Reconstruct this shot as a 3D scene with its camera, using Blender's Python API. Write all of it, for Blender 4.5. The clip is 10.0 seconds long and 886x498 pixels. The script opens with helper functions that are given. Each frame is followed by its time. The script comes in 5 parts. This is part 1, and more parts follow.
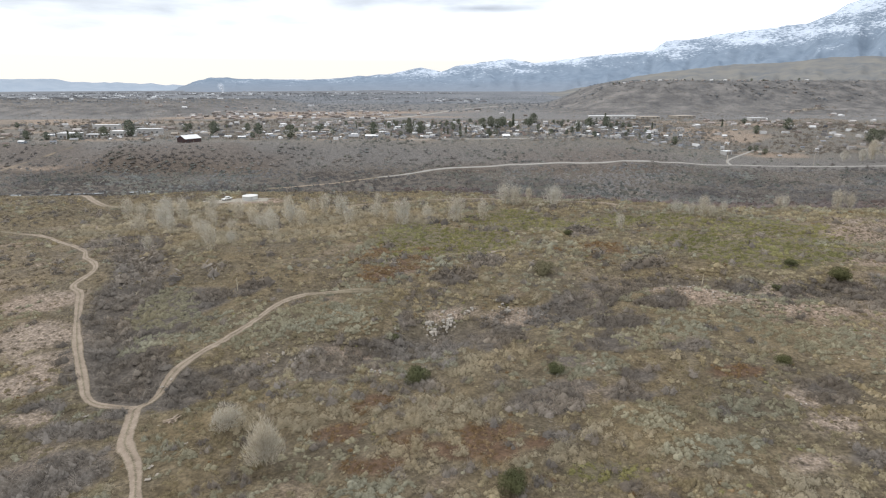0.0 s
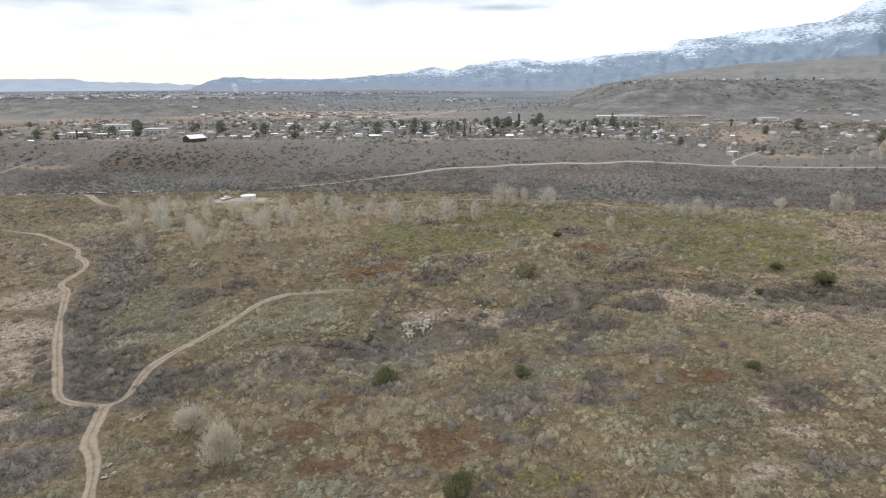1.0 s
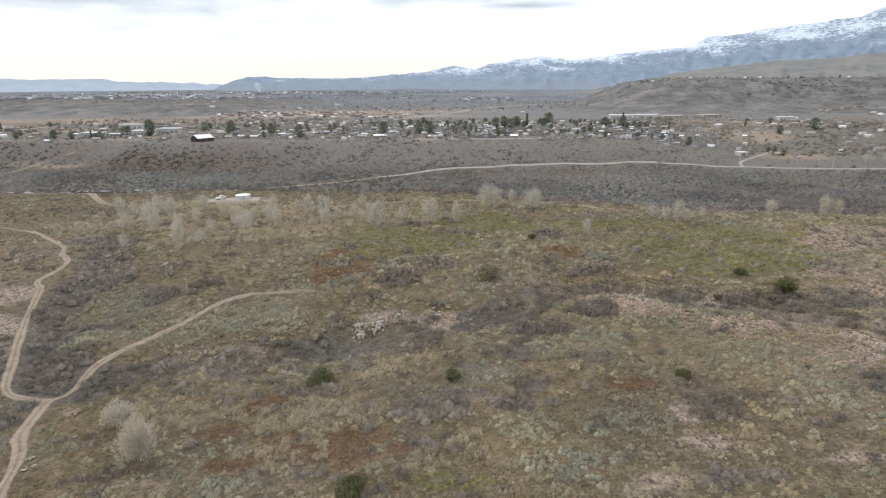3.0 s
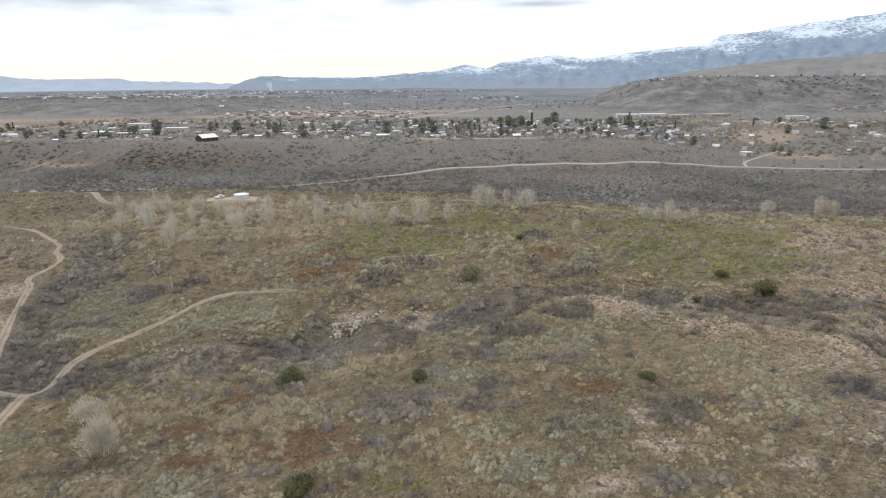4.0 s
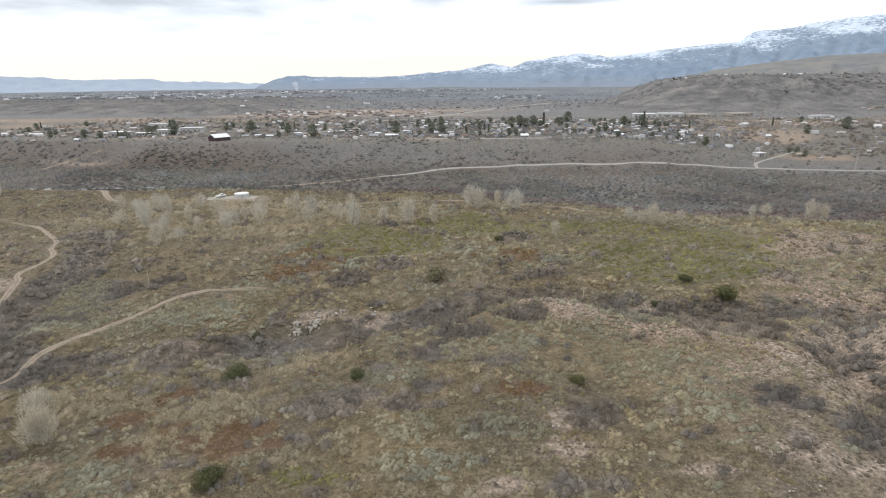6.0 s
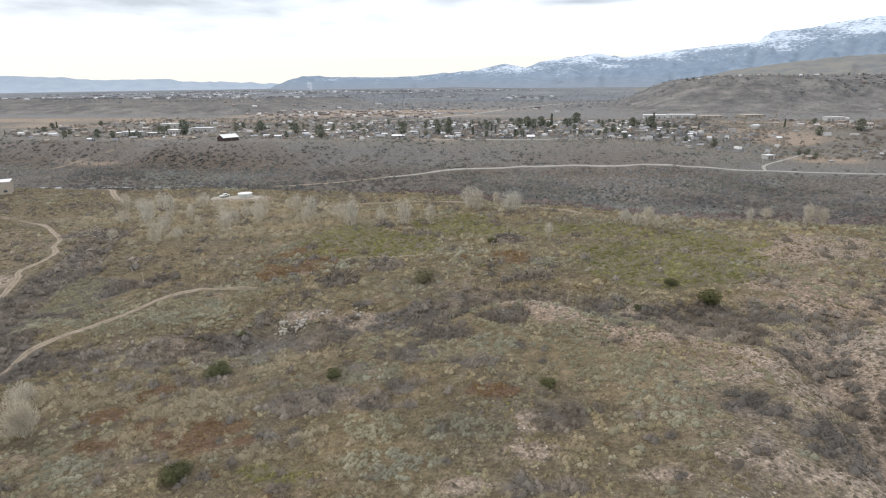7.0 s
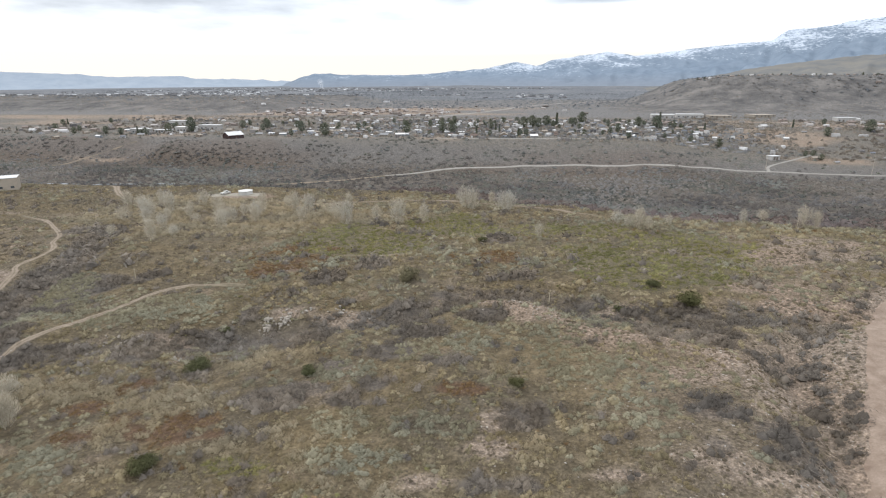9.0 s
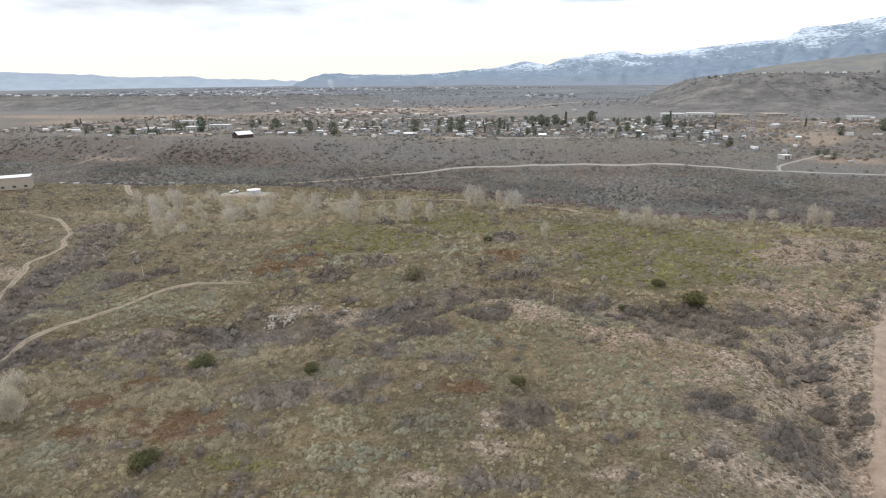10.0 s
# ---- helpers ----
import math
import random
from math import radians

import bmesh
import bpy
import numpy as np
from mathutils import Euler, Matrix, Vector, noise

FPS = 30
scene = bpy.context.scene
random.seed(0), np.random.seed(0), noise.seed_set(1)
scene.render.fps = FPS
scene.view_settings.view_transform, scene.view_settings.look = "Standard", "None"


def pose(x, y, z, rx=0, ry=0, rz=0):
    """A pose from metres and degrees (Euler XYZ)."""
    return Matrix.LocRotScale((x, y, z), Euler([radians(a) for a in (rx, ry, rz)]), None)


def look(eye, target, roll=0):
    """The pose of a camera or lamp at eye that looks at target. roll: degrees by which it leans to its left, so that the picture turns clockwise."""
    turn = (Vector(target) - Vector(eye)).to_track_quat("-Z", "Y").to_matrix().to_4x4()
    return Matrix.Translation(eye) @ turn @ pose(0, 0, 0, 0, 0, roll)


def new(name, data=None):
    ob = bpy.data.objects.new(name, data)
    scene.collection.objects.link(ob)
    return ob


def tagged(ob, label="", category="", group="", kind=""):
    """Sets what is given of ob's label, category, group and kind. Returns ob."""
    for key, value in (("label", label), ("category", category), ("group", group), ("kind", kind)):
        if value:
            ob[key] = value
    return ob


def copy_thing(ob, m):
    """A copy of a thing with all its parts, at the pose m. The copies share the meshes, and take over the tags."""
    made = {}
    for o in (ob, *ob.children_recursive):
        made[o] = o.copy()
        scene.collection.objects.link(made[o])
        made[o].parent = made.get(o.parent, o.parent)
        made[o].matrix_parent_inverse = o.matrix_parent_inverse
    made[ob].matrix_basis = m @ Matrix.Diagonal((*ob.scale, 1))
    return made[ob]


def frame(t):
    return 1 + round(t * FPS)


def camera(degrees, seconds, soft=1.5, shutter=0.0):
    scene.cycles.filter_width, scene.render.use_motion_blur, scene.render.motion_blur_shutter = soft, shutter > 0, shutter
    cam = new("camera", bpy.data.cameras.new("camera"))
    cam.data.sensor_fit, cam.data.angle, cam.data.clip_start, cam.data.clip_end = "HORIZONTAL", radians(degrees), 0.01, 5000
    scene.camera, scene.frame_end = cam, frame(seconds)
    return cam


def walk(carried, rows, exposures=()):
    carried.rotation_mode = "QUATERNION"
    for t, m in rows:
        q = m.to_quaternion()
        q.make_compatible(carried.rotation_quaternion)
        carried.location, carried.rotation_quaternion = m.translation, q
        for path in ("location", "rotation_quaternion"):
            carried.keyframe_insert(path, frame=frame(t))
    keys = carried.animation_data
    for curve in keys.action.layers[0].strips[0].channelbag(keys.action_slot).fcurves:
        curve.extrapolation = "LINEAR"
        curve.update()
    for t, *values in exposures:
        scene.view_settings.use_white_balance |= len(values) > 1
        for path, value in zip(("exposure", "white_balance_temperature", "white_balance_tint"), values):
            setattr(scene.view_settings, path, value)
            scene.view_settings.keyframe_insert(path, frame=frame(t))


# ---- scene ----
cam = camera(79.6, 10.0, soft=1.2)
METRES, EYE, TILT, LEAN, TURN = 60.0, 45.0, -16.8, 0.0, 0.0
ROWS = [
    (0.0, 0.0, 0.0, 0.0, -0.0, 0.0, -0.0),
    (0.5, 0.0634, -0.0004, 0.0047, 0.65, -0.04, -0.17),
    (1.0, 0.127, -0.0007, 0.0088, 1.3, -0.07, -0.34),
    (1.5, 0.1905, -0.0011, 0.013, 1.94, -0.1, -0.51),
    (2.0, 0.2538, -0.0013, 0.0171, 2.55, -0.13, -0.66),
    (2.5, 0.3171, -0.0012, 0.0209, 3.08, -0.17, -0.76),
    (4.0, 0.5075, -0.0001, 0.0333, 4.84, -0.35, -1.14),
    (4.5, 0.5704, 0.0007, 0.037, 5.54, -0.4, -1.31),
    (5.0, 0.6329, 0.0015, 0.041, 6.24, -0.48, -1.45),
    (5.5, 0.6959, 0.0024, 0.0449, 6.89, -0.53, -1.59),
    (6.0, 0.759, 0.0032, 0.0485, 7.52, -0.53, -1.73),
    (7.5, 0.9079, 0.0034, 0.0636, 9.34, -0.6, -2.41),
    (8.0, 0.938, 0.0037, 0.0667, 9.44, -0.66, -2.49),
    (8.5, 0.9606, 0.0035, 0.0681, 9.56, -0.73, -2.58),
    (9.0, 0.9756, 0.003, 0.0683, 10.01, -0.8, -2.75),
    (9.5, 0.9852, 0.0032, 0.0669, 10.91, -0.86, -2.97),
    (10.0, 0.9968, 0.0065, 0.0659, 11.02, -0.9, -2.89),
]
walk(cam, [(t, pose(0, 0, EYE, TILT, LEAN, TURN) @ pose(METRES * x, METRES * y, METRES * z, 90 + pitch, roll, yaw)) for t, x, y, z, yaw, pitch, roll in ROWS])
SKY = scene.world = bpy.data.worlds.new("overcast_sky")


# ---- light: a bright overcast sky and a weak wide sun ----
def overcast():
    SKY.use_nodes = True
    nt = SKY.node_tree
    nt.nodes.clear()
    add, link = nt.nodes.new, nt.links.new
    out, back = add("ShaderNodeOutputWorld"), add("ShaderNodeBackground")
    blue = add("ShaderNodeTexSky")
    blue.sky_type, blue.sun_disc = "NISHITA", False
    blue.sun_elevation, blue.sun_rotation = radians(38), radians(-60)
    dim = add("ShaderNodeVectorMath")
    dim.operation = "SCALE"
    dim.inputs["Scale"].default_value = 0.09
    link(blue.outputs["Color"], dim.inputs[0])
    way = add("ShaderNodeTexCoord")
    # thin grey streaks high over the horizon, each a long uneven lens
    wisp = add("ShaderNodeTexNoise")
    wisp.inputs["Scale"].default_value, wisp.inputs["Detail"].default_value = 9.0, 5
    flat = add("ShaderNodeMapping")
    flat.inputs["Scale"].default_value = (1, 1, 5)
    link(way.outputs["Generated"], flat.inputs["Vector"])
    link(flat.outputs["Vector"], wisp.inputs["Vector"])
    total = None
    for (ax, el), (wide, tall) in (((-35, 7.6), (0.6, 0.085)), ((-4, 9.6), (0.45, 0.068)), ((4, 7.5), (0.16, 0.014)), ((-34, 9.0), (0.8, 0.05)), ((60, 14), (0.5, 0.03)), ((-100, 12), (0.5, 0.03)), ((170, 14), (0.5, 0.03))):
        mid = Vector((math.sin(radians(ax)) * math.cos(radians(el)), math.cos(radians(ax)) * math.cos(radians(el)), math.sin(radians(el))))
        off = add("ShaderNodeVectorMath")
        off.operation = "SUBTRACT"
        off.inputs[1].default_value = mid
        link(way.outputs["Generated"], off.inputs[0])
        size = add("ShaderNodeVectorMath")
        size.operation = "MULTIPLY"
        size.inputs[1].default_value = (1 / wide, 1 / wide, 1 / tall)
        link(off.outputs["Vector"], size.inputs[0])
        far = add("ShaderNodeVectorMath")
        far.operation = "LENGTH"
        link(size.outputs["Vector"], far.inputs[0])
        rag = add("ShaderNodeMath")
        rag.operation = "MULTIPLY_ADD"
        link(wisp.outputs["Fac"], rag.inputs[0])
        rag.inputs[1].default_value = 1.4
        link(far.outputs["Value"], rag.inputs[2])
        soft = add("ShaderNodeMapRange")
        soft.inputs["From Min"].default_value, soft.inputs["From Max"].default_value = 2.1, 0.7
        link(rag.outputs[0], soft.inputs["Value"])
        if total is None:
            total = soft.outputs["Result"]
        else:
            both = add("ShaderNodeMath")
            both.operation = "MAXIMUM"
            link(total, both.inputs[0])
            link(soft.outputs["Result"], both.inputs[1])
            total = both.outputs[0]
    grey = add("ShaderNodeMix")
    grey.data_type = "RGBA"
    grey.inputs["A"].default_value = (0.935, 0.985, 1.055, 1)
    grey.inputs["B"].default_value = (0.33, 0.355, 0.40, 1)
    link(total, grey.inputs["Factor"])
    rise = add("ShaderNodeSeparateXYZ")
    link(way.outputs["Generated"], rise.inputs["Vector"])
    high = add("ShaderNodeMapRange")
    high.inputs["From Min"].default_value, high.inputs["From Max"].default_value = 0.045, 0.10
    link(rise.outputs["Z"], high.inputs["Value"])
    pale = add("ShaderNodeMix")
    pale.data_type = "RGBA"
    pale.inputs["A"].default_value = (0.57, 0.56, 0.535, 1)
    link(high.outputs["Result"], pale.inputs["Factor"])
    link(grey.outputs["Result"], pale.inputs["B"])
    cover = add("ShaderNodeMix")
    cover.data_type = "RGBA"
    cover.inputs["Factor"].default_value = 0.92
    link(dim.outputs["Vector"], cover.inputs["A"])
    link(pale.outputs["Result"], cover.inputs["B"])
    link(cover.outputs["Result"], back.inputs["Color"])
    back.inputs["Strength"].default_value = 1.8
    link(back.outputs["Background"], out.inputs["Surface"])
    lamp = bpy.data.lights.new("sun", "SUN")
    lamp.energy, lamp.angle, lamp.color = 1.6, radians(25), (1.0, 0.98, 0.95)
    sun = new("sun", lamp)
    sun.matrix_world = look((-600, 400, 600), (0, 0, 0))


overcast()


# ---- materials ----
def surface(name, rough=0.9, gloss=0.2):
    m = bpy.data.materials.new(name)
    m.use_nodes = True
    nt = m.node_tree
    body = nt.nodes["Principled BSDF"]
    body.inputs["Roughness"].default_value = rough
    body.inputs["Specular IOR Level"].default_value = gloss
    return m, nt, body


def noise_node(nt, scale, detail=4, vector=None, rough=0.55):
    n = nt.nodes.new("ShaderNodeTexNoise")
    n.inputs["Scale"].default_value, n.inputs["Detail"].default_value = scale, detail
    n.inputs["Roughness"].default_value = rough
    if vector:
        nt.links.new(vector, n.inputs["Vector"])
    return n


def ramp_node(nt, fac, stops):
    r = nt.nodes.new("ShaderNodeValToRGB")
    while len(r.color_ramp.elements) < len(stops):
        r.color_ramp.elements.new(0.5)
    for e, (p, c) in zip(r.color_ramp.elements, stops):
        e.position, e.color = p, (*c, 1)
    nt.links.new(fac, r.inputs["Fac"])
    return r


def mix_node(nt, fac, a, b, blend="MIX"):
    m = nt.nodes.new("ShaderNodeMix")
    m.data_type, m.blend_type = "RGBA", blend
    for key, v in (("Factor", fac), ("A", a), ("B", b)):
        if isinstance(v, (int, float)):
            m.inputs[key].default_value = v
        elif isinstance(v, tuple):
            m.inputs[key].default_value = (*v, 1)
        else:
            nt.links.new(v, m.inputs[key])
    return m.outputs["Result"]


def attr(nt, name):
    a = nt.nodes.new("ShaderNodeAttribute")
    a.attribute_name = name
    return a.outputs["Fac"]


def bump_node(nt, value, body, strength, distance):
    b = nt.nodes.new("ShaderNodeBump")
    b.inputs["Strength"].default_value, b.inputs["Distance"].default_value = strength, distance
    nt.links.new(value, b.inputs["Height"])
    nt.links.new(b.outputs["Normal"], body.inputs["Normal"])


def plain(name, color, rough=0.8, vary=0.12, scale=1.5, gloss=0.2, metal=0.0):
    """A painted, stuccoed or metal surface with blotches and fine grain, a little different on each object."""
    m, nt, body = surface(name, rough, gloss)
    where = nt.nodes.new("ShaderNodeNewGeometry").outputs["Position"]
    n = noise_node(nt, scale, 5, where)
    lo, hi = tuple(c * (1 - vary) for c in color), tuple(min(1.0, c * (1 + vary)) for c in color)
    r = ramp_node(nt, n.outputs["Fac"], [(0.3, lo), (0.7, hi)])
    one = nt.nodes.new("ShaderNodeObjectInfo").outputs["Random"]
    tone = ramp_node(nt, one, [(0.0, (0.82, 0.82, 0.82)), (1.0, (1.08, 1.06, 1.04))])
    nt.links.new(mix_node(nt, 1.0, r.outputs["Color"], tone.outputs["Color"], "MULTIPLY"), body.inputs["Base Color"])
    body.inputs["Metallic"].default_value = metal
    return m


def foliage(name, stops, through_light=0.24):
    """Leaves or twigs: the plant's tone from its attribute, with shade painted into the cores and a spread from leaf to
    leaf; some light passes through.
    """
    m = bpy.data.materials.new(name)
    m.use_nodes = True
    nt = m.node_tree
    nt.nodes.remove(nt.nodes["Principled BSDF"])
    r = ramp_node(nt, attr(nt, "tone"), stops)
    where = nt.nodes.new("ShaderNodeNewGeometry").outputs["Position"]
    spread = ramp_node(nt, noise_node(nt, 5.0, 5, where, 0.75).outputs["Fac"], [(0.34, (0.80, 0.79, 0.78)), (0.5, (1.0, 1.0, 1.0)), (0.66, (1.22, 1.21, 1.19))])
    c = mix_node(nt, 1.0, r.outputs["Color"], spread.outputs["Color"], "MULTIPLY")
    drift = ramp_node(nt, noise_node(nt, 0.06, 4, where).outputs["Fac"], [(0.38, (0.95, 0.985, 1.04)), (0.62, (1.035, 1.005, 0.96))])
    c = mix_node(nt, 1.0, c, drift.outputs["Color"], "MULTIPLY")
    front, back, both = nt.nodes.new("ShaderNodeBsdfDiffuse"), nt.nodes.new("ShaderNodeBsdfTranslucent"), nt.nodes.new("ShaderNodeMixShader")
    for s in (front, back):
        nt.links.new(c, s.inputs["Color"])
    both.inputs["Fac"].default_value = through_light
    nt.links.new(front.outputs[0], both.inputs[1])
    nt.links.new(back.outputs[0], both.inputs[2])
    nt.links.new(both.outputs[0], nt.nodes["Material Output"].inputs["Surface"])
    return m


def ground_material():
    m, nt, body = surface("scrub_ground", 0.95, 0.1)
    where = nt.nodes.new("ShaderNodeNewGeometry").outputs["Position"]
    big, mid, fine = noise_node(nt, 0.05, 5, where), noise_node(nt, 0.45, 6, where), noise_node(nt, 2.6, 5, where, 0.7)
    grass = ramp_node(nt, mid.outputs["Fac"], [(0.28, (0.074, 0.059, 0.038)), (0.5, (0.116, 0.094, 0.062)), (0.72, (0.172, 0.141, 0.096))])
    dry = ramp_node(nt, big.outputs["Fac"], [(0.35, (0.82, 0.83, 0.88)), (0.65, (1.15, 1.08, 0.95))])
    c = mix_node(nt, 1.0, grass.outputs["Color"], dry.outputs["Color"], "MULTIPLY")
    soil = ramp_node(nt, fine.outputs["Fac"], [(0.3, (0.138, 0.107, 0.081)), (0.5, (0.204, 0.162, 0.126)), (0.7, (0.288, 0.238, 0.192))])
    stony = ramp_node(nt, noise_node(nt, 1.1, 6, where, 0.8).outputs["Fac"], [(0.38, (0.72, 0.72, 0.72)), (0.5, (1.0, 1.0, 1.0)), (0.62, (1.5, 1.5, 1.5))])
    ochre = ramp_node(nt, noise_node(nt, 0.045, 3, where).outputs["Fac"], [(0.42, (1.0, 0.99, 0.985)), (0.64, (1.025, 0.962, 0.922))])
    soil_c = mix_node(nt, 1.0, mix_node(nt, 1.0, soil.outputs["Color"], stony.outputs["Color"], "MULTIPLY"), ochre.outputs["Color"], "MULTIPLY")
    green = ramp_node(nt, mid.outputs["Fac"], [(0.3, (0.085, 0.073, 0.044)), (0.7, (0.142, 0.118, 0.076))])
    litter = ramp_node(nt, mid.outputs["Fac"], [(0.3, (0.074, 0.063, 0.053)), (0.7, (0.125, 0.106, 0.088))])
    red = ramp_node(nt, mid.outputs["Fac"], [(0.3, (0.076, 0.048, 0.031)), (0.7, (0.127, 0.081, 0.052))])
    # desert crust, its colour shifted greyer to stand in for thin haze
    grey = ramp_node(nt, mid.outputs["Fac"], [(0.3, (0.116, 0.110, 0.105)), (0.7, (0.168, 0.159, 0.152))])
    wood = ramp_node(nt, noise_node(nt, 0.03, 7, where, 0.75).outputs["Fac"], [(0.36, (0.070, 0.067, 0.066)), (0.5, (0.122, 0.114, 0.108)), (0.64, (0.186, 0.170, 0.156))])
    # blue-grey of distance haze, put into the colour of the far plain
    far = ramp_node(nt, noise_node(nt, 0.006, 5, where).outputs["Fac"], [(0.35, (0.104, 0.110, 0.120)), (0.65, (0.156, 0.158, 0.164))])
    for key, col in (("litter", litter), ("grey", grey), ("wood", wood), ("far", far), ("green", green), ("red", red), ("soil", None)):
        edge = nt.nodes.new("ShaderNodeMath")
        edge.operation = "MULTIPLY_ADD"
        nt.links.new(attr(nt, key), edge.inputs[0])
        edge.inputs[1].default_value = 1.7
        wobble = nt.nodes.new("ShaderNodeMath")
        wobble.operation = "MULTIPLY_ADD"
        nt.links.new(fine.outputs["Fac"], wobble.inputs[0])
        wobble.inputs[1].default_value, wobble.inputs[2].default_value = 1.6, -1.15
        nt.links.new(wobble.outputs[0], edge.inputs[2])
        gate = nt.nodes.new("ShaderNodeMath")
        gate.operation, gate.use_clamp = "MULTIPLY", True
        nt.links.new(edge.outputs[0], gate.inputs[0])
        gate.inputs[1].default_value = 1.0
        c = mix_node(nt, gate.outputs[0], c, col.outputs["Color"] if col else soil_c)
    speck = ramp_node(nt, noise_node(nt, 1.9, 5, where, 0.72).outputs["Fac"], [(0.36, (0.6, 0.6, 0.61)), (0.5, (1.0, 1.0, 1.0)), (0.64, (1.38, 1.37, 1.34))])
    nt.links.new(mix_node(nt, 1.0, c, speck.outputs["Color"], "MULTIPLY"), body.inputs["Base Color"])
    bump_node(nt, noise_node(nt, 0.95, 6, where, 0.62).outputs["Fac"], body, 1.0, 0.9)
    return m


def track_material(name, lo, hi, worn=False):
    """Bare dirt; where a track is little worn (crown and verges) dry grass shows through."""
    m, nt, body = surface(name, 0.95, 0.1)
    where = nt.nodes.new("ShaderNodeNewGeometry").outputs["Position"]
    n, f = noise_node(nt, 0.6, 6, where), noise_node(nt, 4.0, 4, where, 0.7)
    c = ramp_node(nt, n.outputs["Fac"], [(0.3, lo), (0.7, hi)]).outputs["Color"]
    if worn:
        verge = ramp_node(nt, n.outputs["Fac"], [(0.3, (0.10, 0.084, 0.056)), (0.7, (0.175, 0.146, 0.10))])
        rag = nt.nodes.new("ShaderNodeMath")
        rag.operation = "MULTIPLY_ADD"
        nt.links.new(f.outputs["Fac"], rag.inputs[0])
        rag.inputs[1].default_value = 1.2
        nt.links.new(attr(nt, "wear"), rag.inputs[2])
        gate = ramp_node(nt, rag.outputs[0], [(0.0, (0, 0, 0)), (1.0, (1, 1, 1))])
        gate.color_ramp.elements[0].position, gate.color_ramp.elements[1].position = 0.75, 1.0
        c = mix_node(nt, gate.outputs["Color"], verge.outputs["Color"], c)
    b = ramp_node(nt, f.outputs["Fac"], [(0.3, (0.82, 0.82, 0.82)), (0.7, (1.13, 1.13, 1.13))])
    nt.links.new(mix_node(nt, 1.0, c, b.outputs["Color"], "MULTIPLY"), body.inputs["Base Color"])
    bump_node(nt, f.outputs["Fac"], body, 0.5, 0.1)
    return m


def mountain_material(name, low, high, snow=None, glow=0.0):
    """Far hills: slope colour by height, broken by gullies; snow above the given levels. Distance haze is put into the
    blue colours, the paler foot and the faint glow.
    """
    m, nt, body = surface(name, 1.0, 0.0)
    geo = nt.nodes.new("ShaderNodeNewGeometry")
    where = geo.outputs["Position"]
    n = noise_node(nt, 0.012, 7, where, 0.65)
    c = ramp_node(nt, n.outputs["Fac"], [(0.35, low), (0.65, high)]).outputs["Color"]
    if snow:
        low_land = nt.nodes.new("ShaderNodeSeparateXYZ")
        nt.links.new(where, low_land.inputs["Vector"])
        # lower slopes blend to a pale blue: haze at the foot, painted in
        hazy_apron = nt.nodes.new("ShaderNodeMapRange")
        hazy_apron.inputs["From Min"].default_value, hazy_apron.inputs["From Max"].default_value = 110, 20
        nt.links.new(low_land.outputs["Z"], hazy_apron.inputs["Value"])
        c = mix_node(nt, hazy_apron.outputs["Result"], c, (0.142, 0.160, 0.186))
        xyz = nt.nodes.new("ShaderNodeSeparateXYZ")
        nt.links.new(where, xyz.inputs["Vector"])
        lift = nt.nodes.new("ShaderNodeMapRange")
        lift.inputs["From Min"].default_value, lift.inputs["From Max"].default_value = snow
        lift.inputs["To Min"].default_value, lift.inputs["To Max"].default_value = -0.24, 0.09
        tilt = nt.nodes.new("ShaderNodeMath")
        tilt.operation = "MULTIPLY_ADD"
        east = nt.nodes.new("ShaderNodeMath")
        east.operation = "MAXIMUM"
        nt.links.new(xyz.outputs["X"], east.inputs[0])
        east.inputs[1].default_value = 0.0
        nt.links.new(east.outputs[0], tilt.inputs[0])
        tilt.inputs[1].default_value = -0.085
        nt.links.new(xyz.outputs["Z"], tilt.inputs[2])
        nt.links.new(tilt.outputs[0], lift.inputs["Value"])
        streak = nt.nodes.new("ShaderNodeVectorMath")
        streak.operation = "MULTIPLY"
        streak.inputs[1].default_value = (0.45, 0.45, 1.5)
        nt.links.new(where, streak.inputs[0])
        flake = noise_node(nt, 0.085, 8, streak.outputs["Vector"], 0.72)
        band = noise_node(nt, 0.009, 5, streak.outputs["Vector"], 0.6)
        total = nt.nodes.new("ShaderNodeMath")
        total.operation = "ADD"
        nt.links.new(lift.outputs["Result"], total.inputs[0])
        both = nt.nodes.new("ShaderNodeMath")
        both.operation = "MULTIPLY_ADD"
        nt.links.new(band.outputs["Fac"], both.inputs[0])
        both.inputs[1].default_value = 0.7
        nt.links.new(flake.outputs["Fac"], both.inputs[2])
        nt.links.new(both.outputs[0], total.inputs[1])
        gate = ramp_node(nt, total.outputs[0], [(0.0, (0, 0, 0)), (1.0, (1, 1, 1))])
        gate.color_ramp.elements[0].position, gate.color_ramp.elements[1].position = 0.87, 1.0
        half = nt.nodes.new("ShaderNodeMath")
        half.operation = "MULTIPLY"
        nt.links.new(gate.outputs["Color"], half.inputs[0])
        half.inputs[1].default_value = 0.7
        c = mix_node(nt, half.outputs[0], c, (0.46, 0.50, 0.56))
    nt.links.new(c, body.inputs["Base Color"])
    # emission adds the veil of haze; the hills are no light source
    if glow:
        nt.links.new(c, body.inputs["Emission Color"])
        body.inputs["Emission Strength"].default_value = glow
    return m


